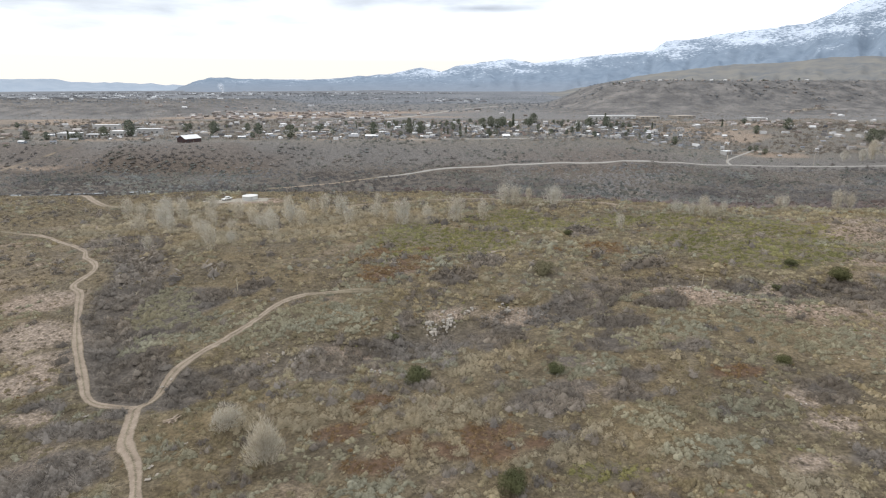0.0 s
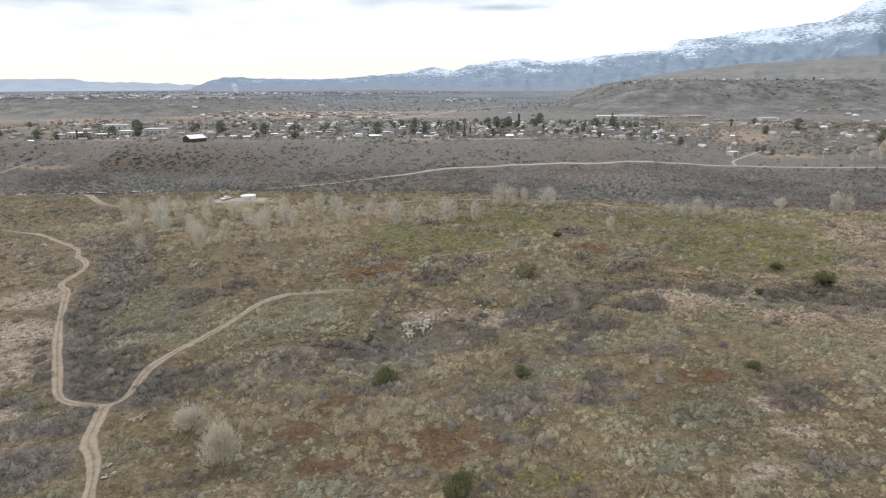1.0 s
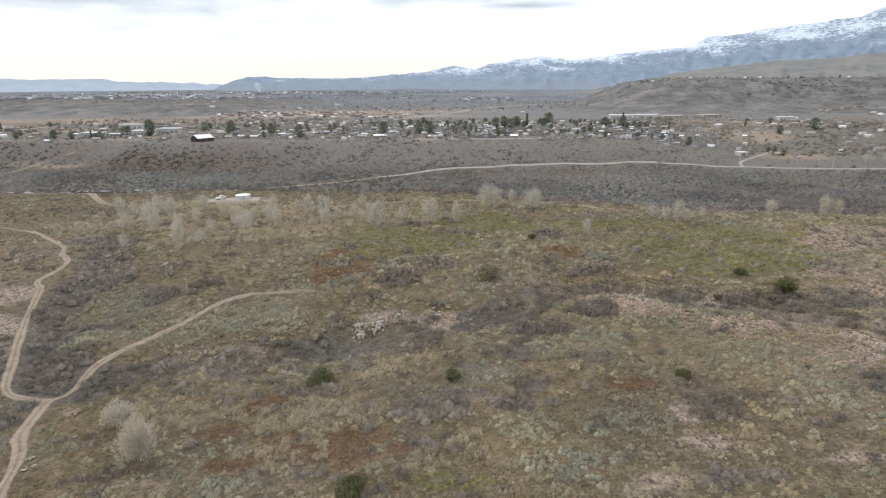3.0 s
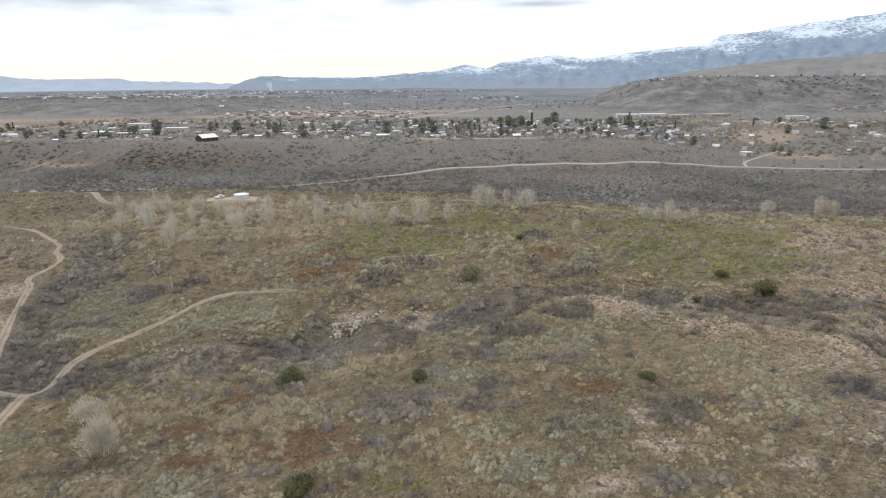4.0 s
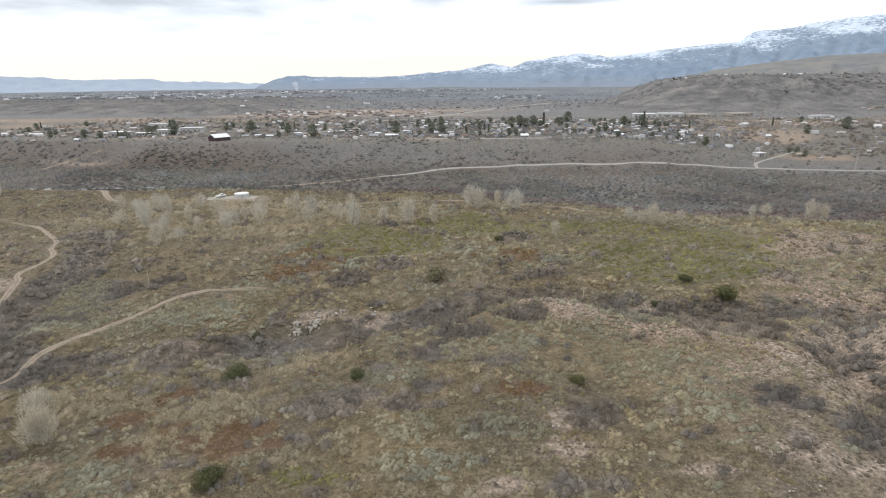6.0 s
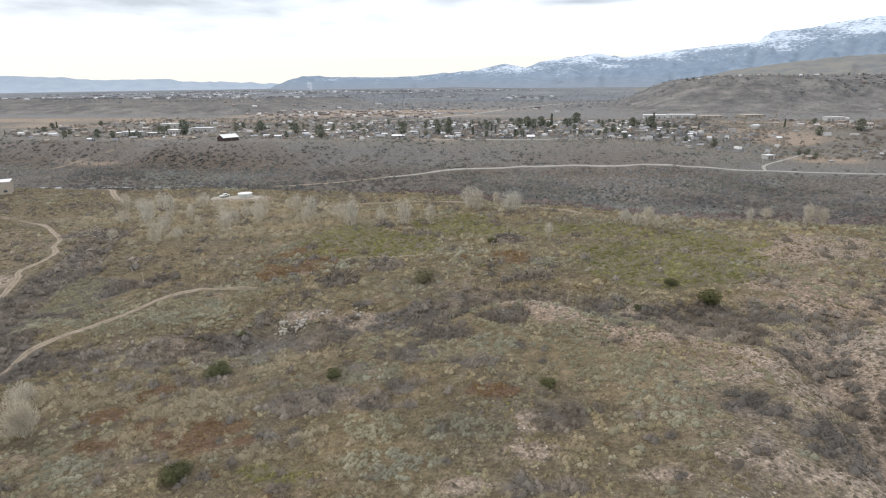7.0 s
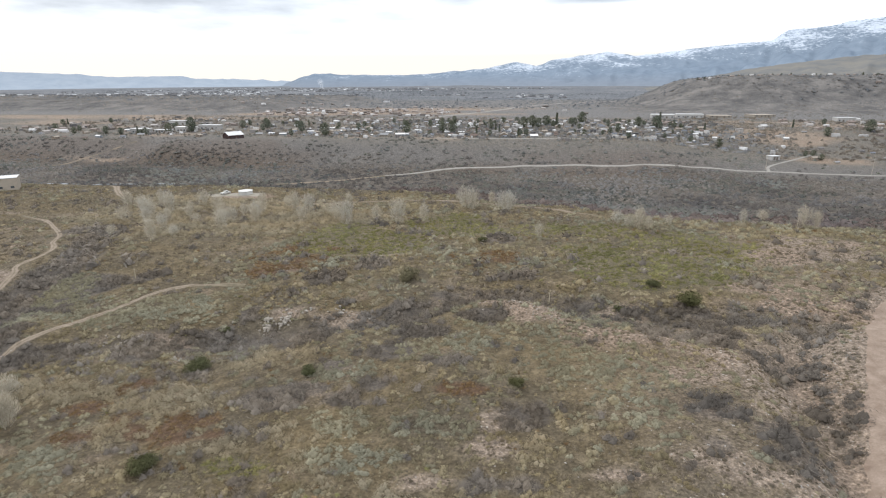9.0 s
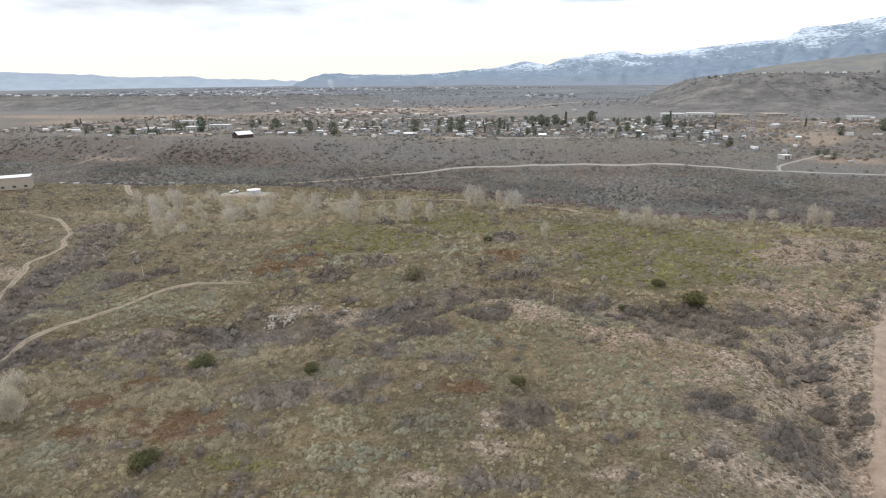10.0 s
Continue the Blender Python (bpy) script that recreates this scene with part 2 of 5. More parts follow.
GROUND = ground_material()
TRACK = track_material("trail_dirt", (0.182, 0.142, 0.106), (0.262, 0.210, 0.162), True)
GRADED = track_material("graded_dirt", (0.190, 0.140, 0.106), (0.275, 0.213, 0.168), True)
GRAVEL = track_material("gravel_road", (0.22, 0.203, 0.18), (0.29, 0.27, 0.24))
PAD = track_material("pad_gravel", (0.218, 0.195, 0.156), (0.312, 0.281, 0.234))
KHAKI = foliage("dry_scrub", [(0.0, (0.160, 0.130, 0.080)), (0.35, (0.242, 0.200, 0.125)), (0.7, (0.310, 0.259, 0.165)), (1.0, (0.362, 0.306, 0.200))])
STRAW = foliage("dry_grass", [(0.0, (0.179, 0.148, 0.091)), (0.5, (0.255, 0.213, 0.139)), (1.0, (0.357, 0.300, 0.211))])
OLIVE = foliage("olive_scrub", [(0.0, (0.116, 0.108, 0.046)), (0.5, (0.198, 0.182, 0.082)), (1.0, (0.290, 0.264, 0.132))])
SAGE = foliage("sage_scrub", [(0.0, (0.178, 0.161, 0.111)), (0.5, (0.256, 0.233, 0.163)), (1.0, (0.336, 0.308, 0.219))])
FLUFF = foliage("pale_fluff", [(0.0, (0.250, 0.208, 0.140)), (0.5, (0.330, 0.277, 0.190)), (1.0, (0.410, 0.349, 0.245))], 0.36)
RUST = foliage("rust_scrub", [(0.0, (0.120, 0.078, 0.042)), (0.5, (0.192, 0.130, 0.072)), (1.0, (0.276, 0.198, 0.116))])
TWIG = foliage("bare_twigs", [(0.0, (0.116, 0.099, 0.082)), (0.5, (0.175, 0.149, 0.123)), (1.0, (0.255, 0.219, 0.180))])
PALE = foliage("pale_twigs", [(0.0, (0.390, 0.354, 0.285)), (1.0, (0.550, 0.505, 0.420))], 0.5)
BROWN = foliage("brown_scrub", [(0.0, (0.106, 0.085, 0.060)), (0.5, (0.170, 0.138, 0.098)), (1.0, (0.253, 0.209, 0.152))])
WINE = foliage("wine_twigs", [(0.0, (0.090, 0.070, 0.063)), (0.5, (0.138, 0.110, 0.099)), (1.0, (0.196, 0.160, 0.144))])
# far trees: the blue of distance haze is put into the leaf colour
WOODS = foliage("hazy_woods", [(0.0, (0.088, 0.094, 0.102)), (0.5, (0.115, 0.120, 0.126)), (1.0, (0.150, 0.152, 0.154))])
DUSK = foliage("dusky_scrub", [(0.0, (0.092, 0.083, 0.077)), (0.5, (0.148, 0.135, 0.124)), (1.0, (0.208, 0.190, 0.172))])
DARK = foliage("evergreen_leaf", [(0.0, (0.060, 0.068, 0.048)), (0.5, (0.096, 0.104, 0.075)), (1.0, (0.150, 0.153, 0.112))])
HEATH = foliage("grey_heath", [(0.0, (0.117, 0.115, 0.111)), (0.5, (0.176, 0.171, 0.164)), (1.0, (0.222, 0.214, 0.202))])
GREYLEAF = foliage("grey_green_leaf", [(0.0, (0.086, 0.087, 0.077)), (0.5, (0.132, 0.132, 0.117)), (1.0, (0.182, 0.179, 0.159))])
JUNIPER = foliage("juniper_leaf", [(0.0, (0.060, 0.064, 0.031)), (0.5, (0.096, 0.097, 0.048)), (1.0, (0.148, 0.142, 0.076))])
DRAB = foliage("drab_leaf", [(0.0, (0.112, 0.096, 0.054)), (0.5, (0.168, 0.144, 0.084)), (1.0, (0.235, 0.204, 0.124))])
STONE = foliage("strewn_stone", [(0.0, (0.240, 0.212, 0.178)), (0.5, (0.330, 0.297, 0.257)), (1.0, (0.440, 0.408, 0.362))], 0.0)
BARK = plain("bark", (0.17, 0.14, 0.11), 0.95, 0.3, 6.0)
PALEBARK = plain("pale_bark", (0.380, 0.331, 0.246), 0.95, 0.2, 6.0)
ROCK = plain("pale_limestone", (0.285, 0.252, 0.210), 0.9, 0.25, 2.0)
CHALK = plain("whitish_limestone", (0.305, 0.275, 0.235), 0.9, 0.25, 2.0)
# blue-grey of far haze is mixed into these three hill colours
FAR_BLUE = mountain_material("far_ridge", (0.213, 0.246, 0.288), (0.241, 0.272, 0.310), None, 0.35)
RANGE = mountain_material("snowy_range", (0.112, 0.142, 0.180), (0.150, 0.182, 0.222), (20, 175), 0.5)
FOOTHILL = mountain_material("hazy_foothill_grass", (0.118, 0.122, 0.126), (0.172, 0.162, 0.144), None, 0.2)
ROOFS = [plain("roof_" + n, c, 0.7, 0.12, 0.8) for n, c in (("white", (0.62, 0.615, 0.605)), ("grey", (0.24, 0.24, 0.245)), ("tan", (0.26, 0.225, 0.185)),
         ("brown", (0.13, 0.095, 0.08)), ("slate", (0.15, 0.16, 0.18)))]
WALLS = [plain("wall_" + n, c, 0.9, 0.08, 0.8) for n, c in (("white", (0.36, 0.35, 0.335)), ("beige", (0.30, 0.265, 0.22)), ("tan", (0.24, 0.195, 0.155)), ("blue", (0.26, 0.285, 0.31)))]
GLASS = plain("window_glass", (0.05, 0.06, 0.07), 0.15, 0.1, 1.0, 0.6)
DOOR = plain("door_paint", (0.15, 0.125, 0.105), 0.6)
BARN = plain("barn_red", (0.056, 0.034, 0.032), 0.8, 0.2)
METAL = plain("tank_white", (0.52, 0.51, 0.48), 0.45, 0.06, 0.6, 0.4)
WOODPOLE = plain("pole_wood", (0.42, 0.37, 0.31), 0.9, 0.2, 4.0)
WATER = plain("river_water", (0.10, 0.11, 0.10), 0.08, 0.1, 0.4, 0.6)
BOARD = plain("weathered_board", (0.24, 0.19, 0.145), 0.9, 0.25, 5.0)
TYRE = plain("tyre_rubber", (0.02, 0.02, 0.02), 0.9)


# ---- terrain: heights in plan ----
def ramp(a, b, v):
    """Smooth step from 0 at a to 1 at b."""
    s = np.clip((v - a) / (b - a), 0.0, 1.0)
    return s * s * (3 - 2 * s)


def lattice(ix, iy, seed):
    h = (ix.astype(np.int64) * 374761393 + iy.astype(np.int64) * 668265263 + seed * 974711) & 0xFFFFFFFF
    h = ((h ^ (h >> 13)) * 1274126177) & 0xFFFFFFFF
    return ((h ^ (h >> 16)) & 0xFFFFFF) / float(0xFFFFFF)


def waves(x, y, size, seed, octaves=4):
    """Value noise from -1 to 1 with the given largest wavelength in metres."""
    x, y = np.asarray(x, float), np.asarray(y, float)
    total, weight, amount = 0.0, 0.0, 1.0
    for o in range(octaves):
        u, v = x / size + 17.3 * o, y / size - 9.1 * o
        iu, iv = np.floor(u), np.floor(v)
        fu, fv = u - iu, v - iv
        fu, fv = fu * fu * (3 - 2 * fu), fv * fv * (3 - 2 * fv)
        a, b = lattice(iu, iv, seed + o), lattice(iu + 1, iv, seed + o)
        c, d = lattice(iu, iv + 1, seed + o), lattice(iu + 1, iv + 1, seed + o)
        total = total + amount * ((a + (b - a) * fu) * (1 - fv) + (c + (d - c) * fu) * fv)
        weight, amount, size = weight + amount, amount * 0.5, size * 0.5
    return 2 * total / weight - 1


def away(x, y, line):
    """Distance in plan from the points to a polyline."""
    best = np.full(np.shape(x), 1e9)
    for (ax, ay), (bx, by) in zip(line[:-1], line[1:]):
        dx, dy = bx - ax, by - ay
        s = np.clip(((x - ax) * dx + (y - ay) * dy) / (dx * dx + dy * dy), 0, 1)
        best = np.minimum(best, np.hypot(x - ax - s * dx, y - ay - s * dy))
    return best


RAVINE = [(-46, 78), (-30, 89), (-10, 97), (8, 102), (28, 109), (44, 121), (60, 121), (72, 114), (86, 109), (100, 111), (114, 112), (150, 122)]
WASH = [(-52, 80), (-61, 90), (-69, 103), (-74, 116), (-82, 135), (-95, 158), (-110, 182)]
RIDGE = [(47, 112.5), (53, 113.5), (58, 111), (62, 106.5), (66, 102.3), (72, 98.5), (82, 96.5), (91, 91)]
SIDE = [(97, 56), (99, 70), (100, 82), (104, 94), (112, 108)]


# broad swells and hollows of the slope: centre, width, rise
SWELLS = [(28, 100, 45, -1.70), (-80, 154, 45, 1.90), (-14, 82, 18, -0.88), (88, 160, 28, -1.01), (-56, 88, 8, 1.89), (82, 64, 12, 1.32), (88, 94, 8, -1.37), (-2, 106, 8, -1.71), (-32, 124, 8, -1.32), (58, 112, 8, -0.68), (-20, 100, 8, 1.03), (-44, 160, 28, 1.46), (94, 166, 8, -1.48), (-74, 124, 8, 1.16), (-20, 58, 8, -1.42), (-8, 88, 8, -1.23), (112, 100, 8, 1.22), (46, 82, 8, 0.93), (124, 142, 12, 0.76), (10, 112, 8, 0.83), (100, 112, 8, -0.44), (-74, 160, 18, 0.91)]


def rim(x):
    """Where the terrace breaks down to the valley floor."""
    return 275 - 48 * ramp(-10, 60, x) - 30 * ramp(55, 110, x) - 14 * ramp(-120, -170, x)


def height(x, y):
    x, y = np.asarray(x, float), np.asarray(y, float)
    bend = x + waves(x, y, 60, 3, 2) * 6
    near = -0.8 + 0.058 * np.clip(bend, -60, 90)
    near = near - 0.045 * np.clip(y - 135, 0, 120) + 2.2 * ramp(70, 45, y) * ramp(60, -20, x) * 0.6
    near = near + 0.5 * waves(x, y, 30, 11, 3) + 0.4 * waves(x, y, 7, 14, 3)
    for cx, cy, wide, rise in SWELLS:
        near = near + rise * np.exp(-((x - cx) ** 2 + (y - cy) ** 2) / (2 * wide * wide))
    near = np.maximum(near, -6.6 + 0.3 * waves(x, y, 20, 5, 2))
    wander = 1.5 * waves(x, y, 11, 7, 3)
    cut = (0.9 + 1.3 * ramp(-45, -12, x)) * np.exp(-((away(x, y, RAVINE) + wander) / 6.0) ** 2) + 2.2 * np.exp(-((away(x, y, WASH) + wander) / 4.5) ** 2)
    cut = cut + 2.6 * np.exp(-((away(x, y, SIDE) + wander) / 4.0) ** 2)
    mound = 1.3 * np.exp(-(away(x, y, RIDGE) / 4.0) ** 2) + 1.0 * np.exp(-((x - 55) / 9) ** 2 - ((y - 113) / 4) ** 2)
    near = near - cut + mound
    floor = -9.6 + 0.8 * waves(x, y, 50, 21, 3) + 5.0 * ramp(310, 215, y) * ramp(0, 80, x)
    edge = rim(x) + 5 * waves(x, y, 40, 9, 2)
    low = near + (floor - near) * ramp(edge, edge + 16, y)
    foot = 345 - 20 * ramp(60, 220, x)
    top = 402 + 40 * ramp(-120, 40, x) + 150 * ramp(120, 240, x)
    gully = waves(x, 0 * y, 55, 41, 3) * 16 * ramp(foot, foot + 20, y) * ramp(top + 30, top, y)
    town = 6.3 + 0.004 * np.clip(y - 450, 0, 900) + 0.6 * waves(x, y, 140, 31, 3)
    z = low + (town - low) * ramp(foot, top, y + gully)
    nose = 30 * waves(x, y, 220, 51, 3)
    flank = y + 1.2 * nose + 26 * np.abs(waves(x, 0.25 * y, 90, 57, 3))
    hill = (44 * ramp(205, 340, x + 0.3 * nose) + 6 * ramp(300, 420, x)) * (0.35 * ramp(800, 980, flank) + 0.65 * ramp(900, 1040, flank)) * (1 + 0.03 * waves(x, y, 120, 53, 4)) * ramp(1420, 1190, y)
    mesa = 13 * ramp(-300, -430, x + nose) * ramp(745, 850, y + 0.6 * nose) * ramp(1500, 1250, y)
    swell = mesa + 9 * ramp(800, 1300, y) * np.clip(waves(x, y, 420, 61, 3), 0, 1) * ramp(250, 50, x)
    return z + hill + swell + 20 * ramp(1400, 4300, y)
# ---- end of terrain ----


# ---- builders ----
def mesh_of(name, verts, faces, material, tone=None, smooth=False, flat=False):
    """A mesh from arrays of corners and of equal-sided faces."""
    verts, faces = np.asarray(verts, np.float32), np.asarray(faces, np.int32)
    me = bpy.data.meshes.new(name)
    n, k = faces.shape
    me.vertices.add(len(verts))
    me.vertices.foreach_set("co", verts.ravel())
    me.loops.add(n * k)
    me.loops.foreach_set("vertex_index", faces.ravel())
    me.polygons.add(n)
    me.polygons.foreach_set("loop_start", np.arange(0, n * k, k, dtype=np.int32))
    me.update(calc_edges=True)
    if tone is not None:
        me.attributes.new("tone", "FLOAT", "POINT").data.foreach_set("value", np.asarray(tone, np.float32))
    if smooth or flat:
        me.polygons.foreach_set("use_smooth", np.full(n, smooth))
    me.materials.append(material)
    return me


def part(name, bm, material, parent=None, label=""):
    """Links a bmesh, or a finished mesh, as one object under a thing or a part."""
    if isinstance(bm, bmesh.types.BMesh):
        me = bpy.data.meshes.new(name)
        bm.to_mesh(me)
        bm.free()
        me.materials.append(material)
    else:
        me = bm
    ob = new(name, me)
    ob.parent = parent
    return tagged(ob, label) if label else ob


def thing(name, label, category, at=(0, 0, 0), turn=0.0, group="", scale=1.0):
    ob = new(name)
    ob.empty_display_size = 0.5
    ob.matrix_basis = pose(*at, 0, 0, turn) @ Matrix.Scale(scale, 4)
    return tagged(ob, label, category, group)


def block(bm, x0, y0, z0, x1, y1, z1, bevel=0.0):
    made = bmesh.ops.create_cube(bm, size=1.0, matrix=Matrix.Translation(((x0 + x1) / 2, (y0 + y1) / 2, (z0 + z1) / 2)) @ Matrix.Diagonal((x1 - x0, y1 - y0, z1 - z0, 1)))
    if bevel:
        edges = {e for v in made["verts"] for e in v.link_edges}
        bmesh.ops.bevel(bm, geom=list(edges), offset=bevel, segments=1, affect="EDGES")
    return bm


def cone(bm, a, b, r0, r1, sides=6):
    a, b = Vector(a), Vector(b)
    turn = (b - a).to_track_quat("Z", "Y").to_matrix().to_4x4()
    bmesh.ops.create_cone(bm, cap_ends=True, segments=sides, radius1=r0, radius2=r1, depth=(b - a).length, matrix=Matrix.Translation((a + b) / 2) @ turn)
    return bm


def blades(rng, centres, outward, length, width, up=0.55):
    """Three-cornered leaf sprays at the centres, each with a soft normal that follows the plant's rounded form.
    Returns corners (n, 3, 3) and normals (n, 3)."""
    n = len(centres)
    axis = rng.normal(0, 1, (n, 3))
    axis -= 0.8 * outward * (axis * outward).sum(1, keepdims=True)
    axis /= np.linalg.norm(axis, axis=1, keepdims=True) + 1e-9
    side = np.cross(axis, outward + rng.normal(0, 0.35, (n, 3)))
    side /= np.linalg.norm(side, axis=1, keepdims=True) + 1e-9
    s = rng.uniform(0.65, 1.35, n)[:, None]
    foot, tip, side = centres - axis * length * 0.5 * s, centres + axis * length * 0.5 * s, side * width * s
    corners = np.stack([foot - side, foot + side, tip], 1)
    soft = outward * (1 - up) + np.array([0, 0, up]) + rng.normal(0, 0.2, (n, 3))
    soft /= np.linalg.norm(soft, axis=1, keepdims=True)
    flat = np.cross(corners[:, 1] - corners[:, 0], corners[:, 2] - corners[:, 0])
    turn = (flat * soft).sum(1) < 0
    corners[turn] = corners[turn][:, ::-1]
    return corners, np.repeat(soft[:, None], 3, 1), rng.normal(0, 0.17, n)


def core(rng, sides=8, rings=2, wide=0.84, tall=0.72, up=0.35, core_shade=-0.28):
    """The dense rounded inside of a shrub: a lumpy dome with smooth normals, its tone lowered as painted shade."""
    lift = np.linspace(-0.12, 1.15, rings, endpoint=False) if rings > 1 else np.array([0.0])
    a = np.arange(sides) / sides * 2 * np.pi
    p = []
    for e in lift:
        q = wide * rng.uniform(0.8, 1.12, sides)
        p.append(np.stack([np.cos(a + 0.3 * e) * np.cos(e) * q, np.sin(a + 0.3 * e) * np.cos(e) * q, tall * np.sin(e) * rng.uniform(0.85, 1.1, sides)], 1))
    p = np.concatenate(p + [np.array([[rng.normal(0, 0.08), rng.normal(0, 0.08), tall * rng.uniform(0.9, 1.1)]])])
    top, tri = len(p) - 1, []
    for k in range(rings - 1):
        for s in range(sides):
            u, v, w, x = k * sides + s, k * sides + (s + 1) % sides, (k + 1) * sides + s, (k + 1) * sides + (s + 1) % sides
            tri += [(u, v, x), (u, x, w)]
    tri += [((rings - 1) * sides + s, (rings - 1) * sides + (s + 1) % sides, top) for s in range(sides)]
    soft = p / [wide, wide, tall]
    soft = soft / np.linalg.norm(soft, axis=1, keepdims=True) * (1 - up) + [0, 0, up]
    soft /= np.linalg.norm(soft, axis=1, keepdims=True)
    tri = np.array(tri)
    # darker core tone: the shade between the leaves, put into the colour
    return p[tri], soft[tri], rng.normal(core_shade, 0.08, len(tri))


def dome(rng, n, length, width, squash=0.85, hollow=0.5, lumps=3, up=0.42):
    """A leafy shrub of unit radius."""
    d = rng.normal(0, 1, (n, 3))
    d[:, 2] = np.abs(d[:, 2]) * 0.95 - 0.12
    d /= np.linalg.norm(d, axis=1, keepdims=True)
    lump = 1 + 0.25 * np.sin(lumps * np.arctan2(d[:, 1], d[:, 0]) + rng.uniform(0, 6)) * rng.uniform(0.3, 1)
    c = d * (rng.uniform(hollow, 1.0, n) * lump)[:, None] * [1, 1, squash] + [0, 0, 0.08]
    return blades(rng, c, d, length, width, up)


def tuft(rng, n, spread=0.6, tall=1.0, width=0.08):
    """Thin blades or twigs that fan out from the foot."""
    a = rng.uniform(0, 2 * np.pi, n)
    r = spread * np.sqrt(rng.uniform(0, 1, n))
    h = tall * rng.uniform(0.55, 1.0, n) * (1 - 0.35 * r / spread)
    foot = np.stack([np.cos(a) * r * 0.45, np.sin(a) * r * 0.45, 0 * a], 1)
    tip = np.stack([np.cos(a) * r, np.sin(a) * r, h], 1) + rng.normal(0, 0.06, (n, 3))
    b = a + rng.uniform(-1.5, 1.5, n) + np.pi / 2
    side = np.stack([np.cos(b), np.sin(b), rng.uniform(-0.3, 0.3, n)], 1) * width
    c = np.stack([foot - side, foot + side, tip], 1)
    soft = np.stack([np.cos(a) * r / spread * 0.6, np.sin(a) * r / spread * 0.6, 0.8 + 0 * a], 1)
    soft /= np.linalg.norm(soft, axis=1, keepdims=True)
    turn = (np.cross(c[:, 1] - c[:, 0], c[:, 2] - c[:, 0]) * soft).sum(1) < 0
    c[turn] = c[turn][:, ::-1]
    return c, np.repeat(soft[:, None], 3, 1), rng.normal(0, 0.17, n)


def clump(rng, lobes, leaves, length, width, wide=0.62, tall=0.85, up=0.15, rings=2):
    """A bush of several uneven lobes, each a small rounded core with loose sprays round it."""
    out = []
    for k in range(lobes):
        a, q, s = rng.uniform(0, 2 * np.pi), rng.uniform(0.35, 0.7) * (k > 0), rng.uniform(0.5, 0.85)
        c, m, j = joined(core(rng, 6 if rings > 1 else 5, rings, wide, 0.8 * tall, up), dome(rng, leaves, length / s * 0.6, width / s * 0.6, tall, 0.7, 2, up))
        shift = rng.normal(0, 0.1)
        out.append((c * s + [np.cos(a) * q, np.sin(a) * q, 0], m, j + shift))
    return joined(*out)


def joined(*shapes):
    return tuple(np.concatenate([s[k] for s in shapes]) for k in range(3))


def leaf_mesh(name, corners, normals, material, tone):
    """A mesh of loose three-cornered leaves with soft normals and a tone for each leaf."""
    me = mesh_of(name, corners.reshape(-1, 3), np.arange(len(corners) * 3).reshape(-1, 3), material, np.repeat(tone, 3))
    me.attributes.new("custom_normal", "FLOAT_VECTOR", "POINT").data.foreach_set("vector", np.ascontiguousarray(normals, np.float32).ravel())
    return me


def scatter(name, label, category, shapes, spots, sizes, material, rng, tones, sink=0.05):
    """One joined mesh of many plants that nobody could count."""
    n = len(spots)
    pick = rng.integers(0, len(shapes), n)
    z = height(spots[:, 0], spots[:, 1])
    spin = rng.uniform(0, 2 * np.pi, n)
    corners, normals, shades = [], [], []
    for k, (shape, soft, jitter) in enumerate(shapes):
        w = np.where(pick == k)[0]
        if not len(w):
            continue
        c, s = np.cos(spin[w]), np.sin(spin[w])
        p = shape[None] * sizes[w][:, None, None, :]
        c3, s3 = c[:, None, None], s[:, None, None]
        q = np.stack([p[..., 0] * c3 - p[..., 1] * s3 + spots[w, 0][:, None, None], p[..., 0] * s3 + p[..., 1] * c3 + spots[w, 1][:, None, None],
                      p[..., 2] + (z[w] - sink)[:, None, None]], -1)
        m = np.stack([soft[None, ..., 0] * c3 - soft[None, ..., 1] * s3, soft[None, ..., 0] * s3 + soft[None, ..., 1] * c3, np.broadcast_to(soft[None, ..., 2], (len(w), len(soft), 3))], -1)
        corners.append(q.reshape(-1, 3, 3))
        normals.append(m.reshape(-1, 3, 3))
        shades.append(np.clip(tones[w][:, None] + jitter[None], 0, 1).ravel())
    me = leaf_mesh(name, np.concatenate(corners), np.concatenate(normals), material, np.concatenate(shades))
    return tagged(new(name, me), label, category, kind="stuff")


# ---- where things lie in plan ----
TRAIL_A = [(-50.5, 75.9), (-56.1, 75.4), (-59, 77.1), (-61.6, 80.6), (-71.3, 93.7), (-77.4, 102.8), (-83.4, 112.8), (-87.5, 119.6), (-93, 125.5), (-95, 136.9), (-100.2, 145), (-105.8, 150), (-111.4, 158.1), (-120.8, 166.7), (-146, 185.5), (-167.2, 194)]
TRAIL_B = [(-24, 30), (-36.4, 51.5), (-41.2, 59.6), (-45.6, 64.9), (-48.3, 71.3), (-49.9, 75.3), (-48.8, 78.7), (-47.7, 84.3), (-44.9, 92.2), (-42.5, 100.1), (-40.2, 107.4), (-37.7, 115.9), (-33.7, 121.3), (-25.6, 122.2), (-17.1, 121.6)]
TRAIL_C = [(-59, 235.2), (-38.9, 240.8), (-13.3, 249), (9.9, 248), (47.9, 228.2), (65.8, 218.1), (82.7, 202.2)]
TRAIL_D = [(85.4, 40), (101.5, 61.6), (106.4, 70.2), (108.8, 76.4), (112.4, 83.2), (116.4, 91.6), (121.7, 101.5), (131.9, 117.7), (151.4, 134), (173.4, 142)]
TRAIL_E = [(-215, 262), (-206, 264), (-196, 265.5), (-181, 264), (-168, 251), (-155, 239), (-145, 235)]
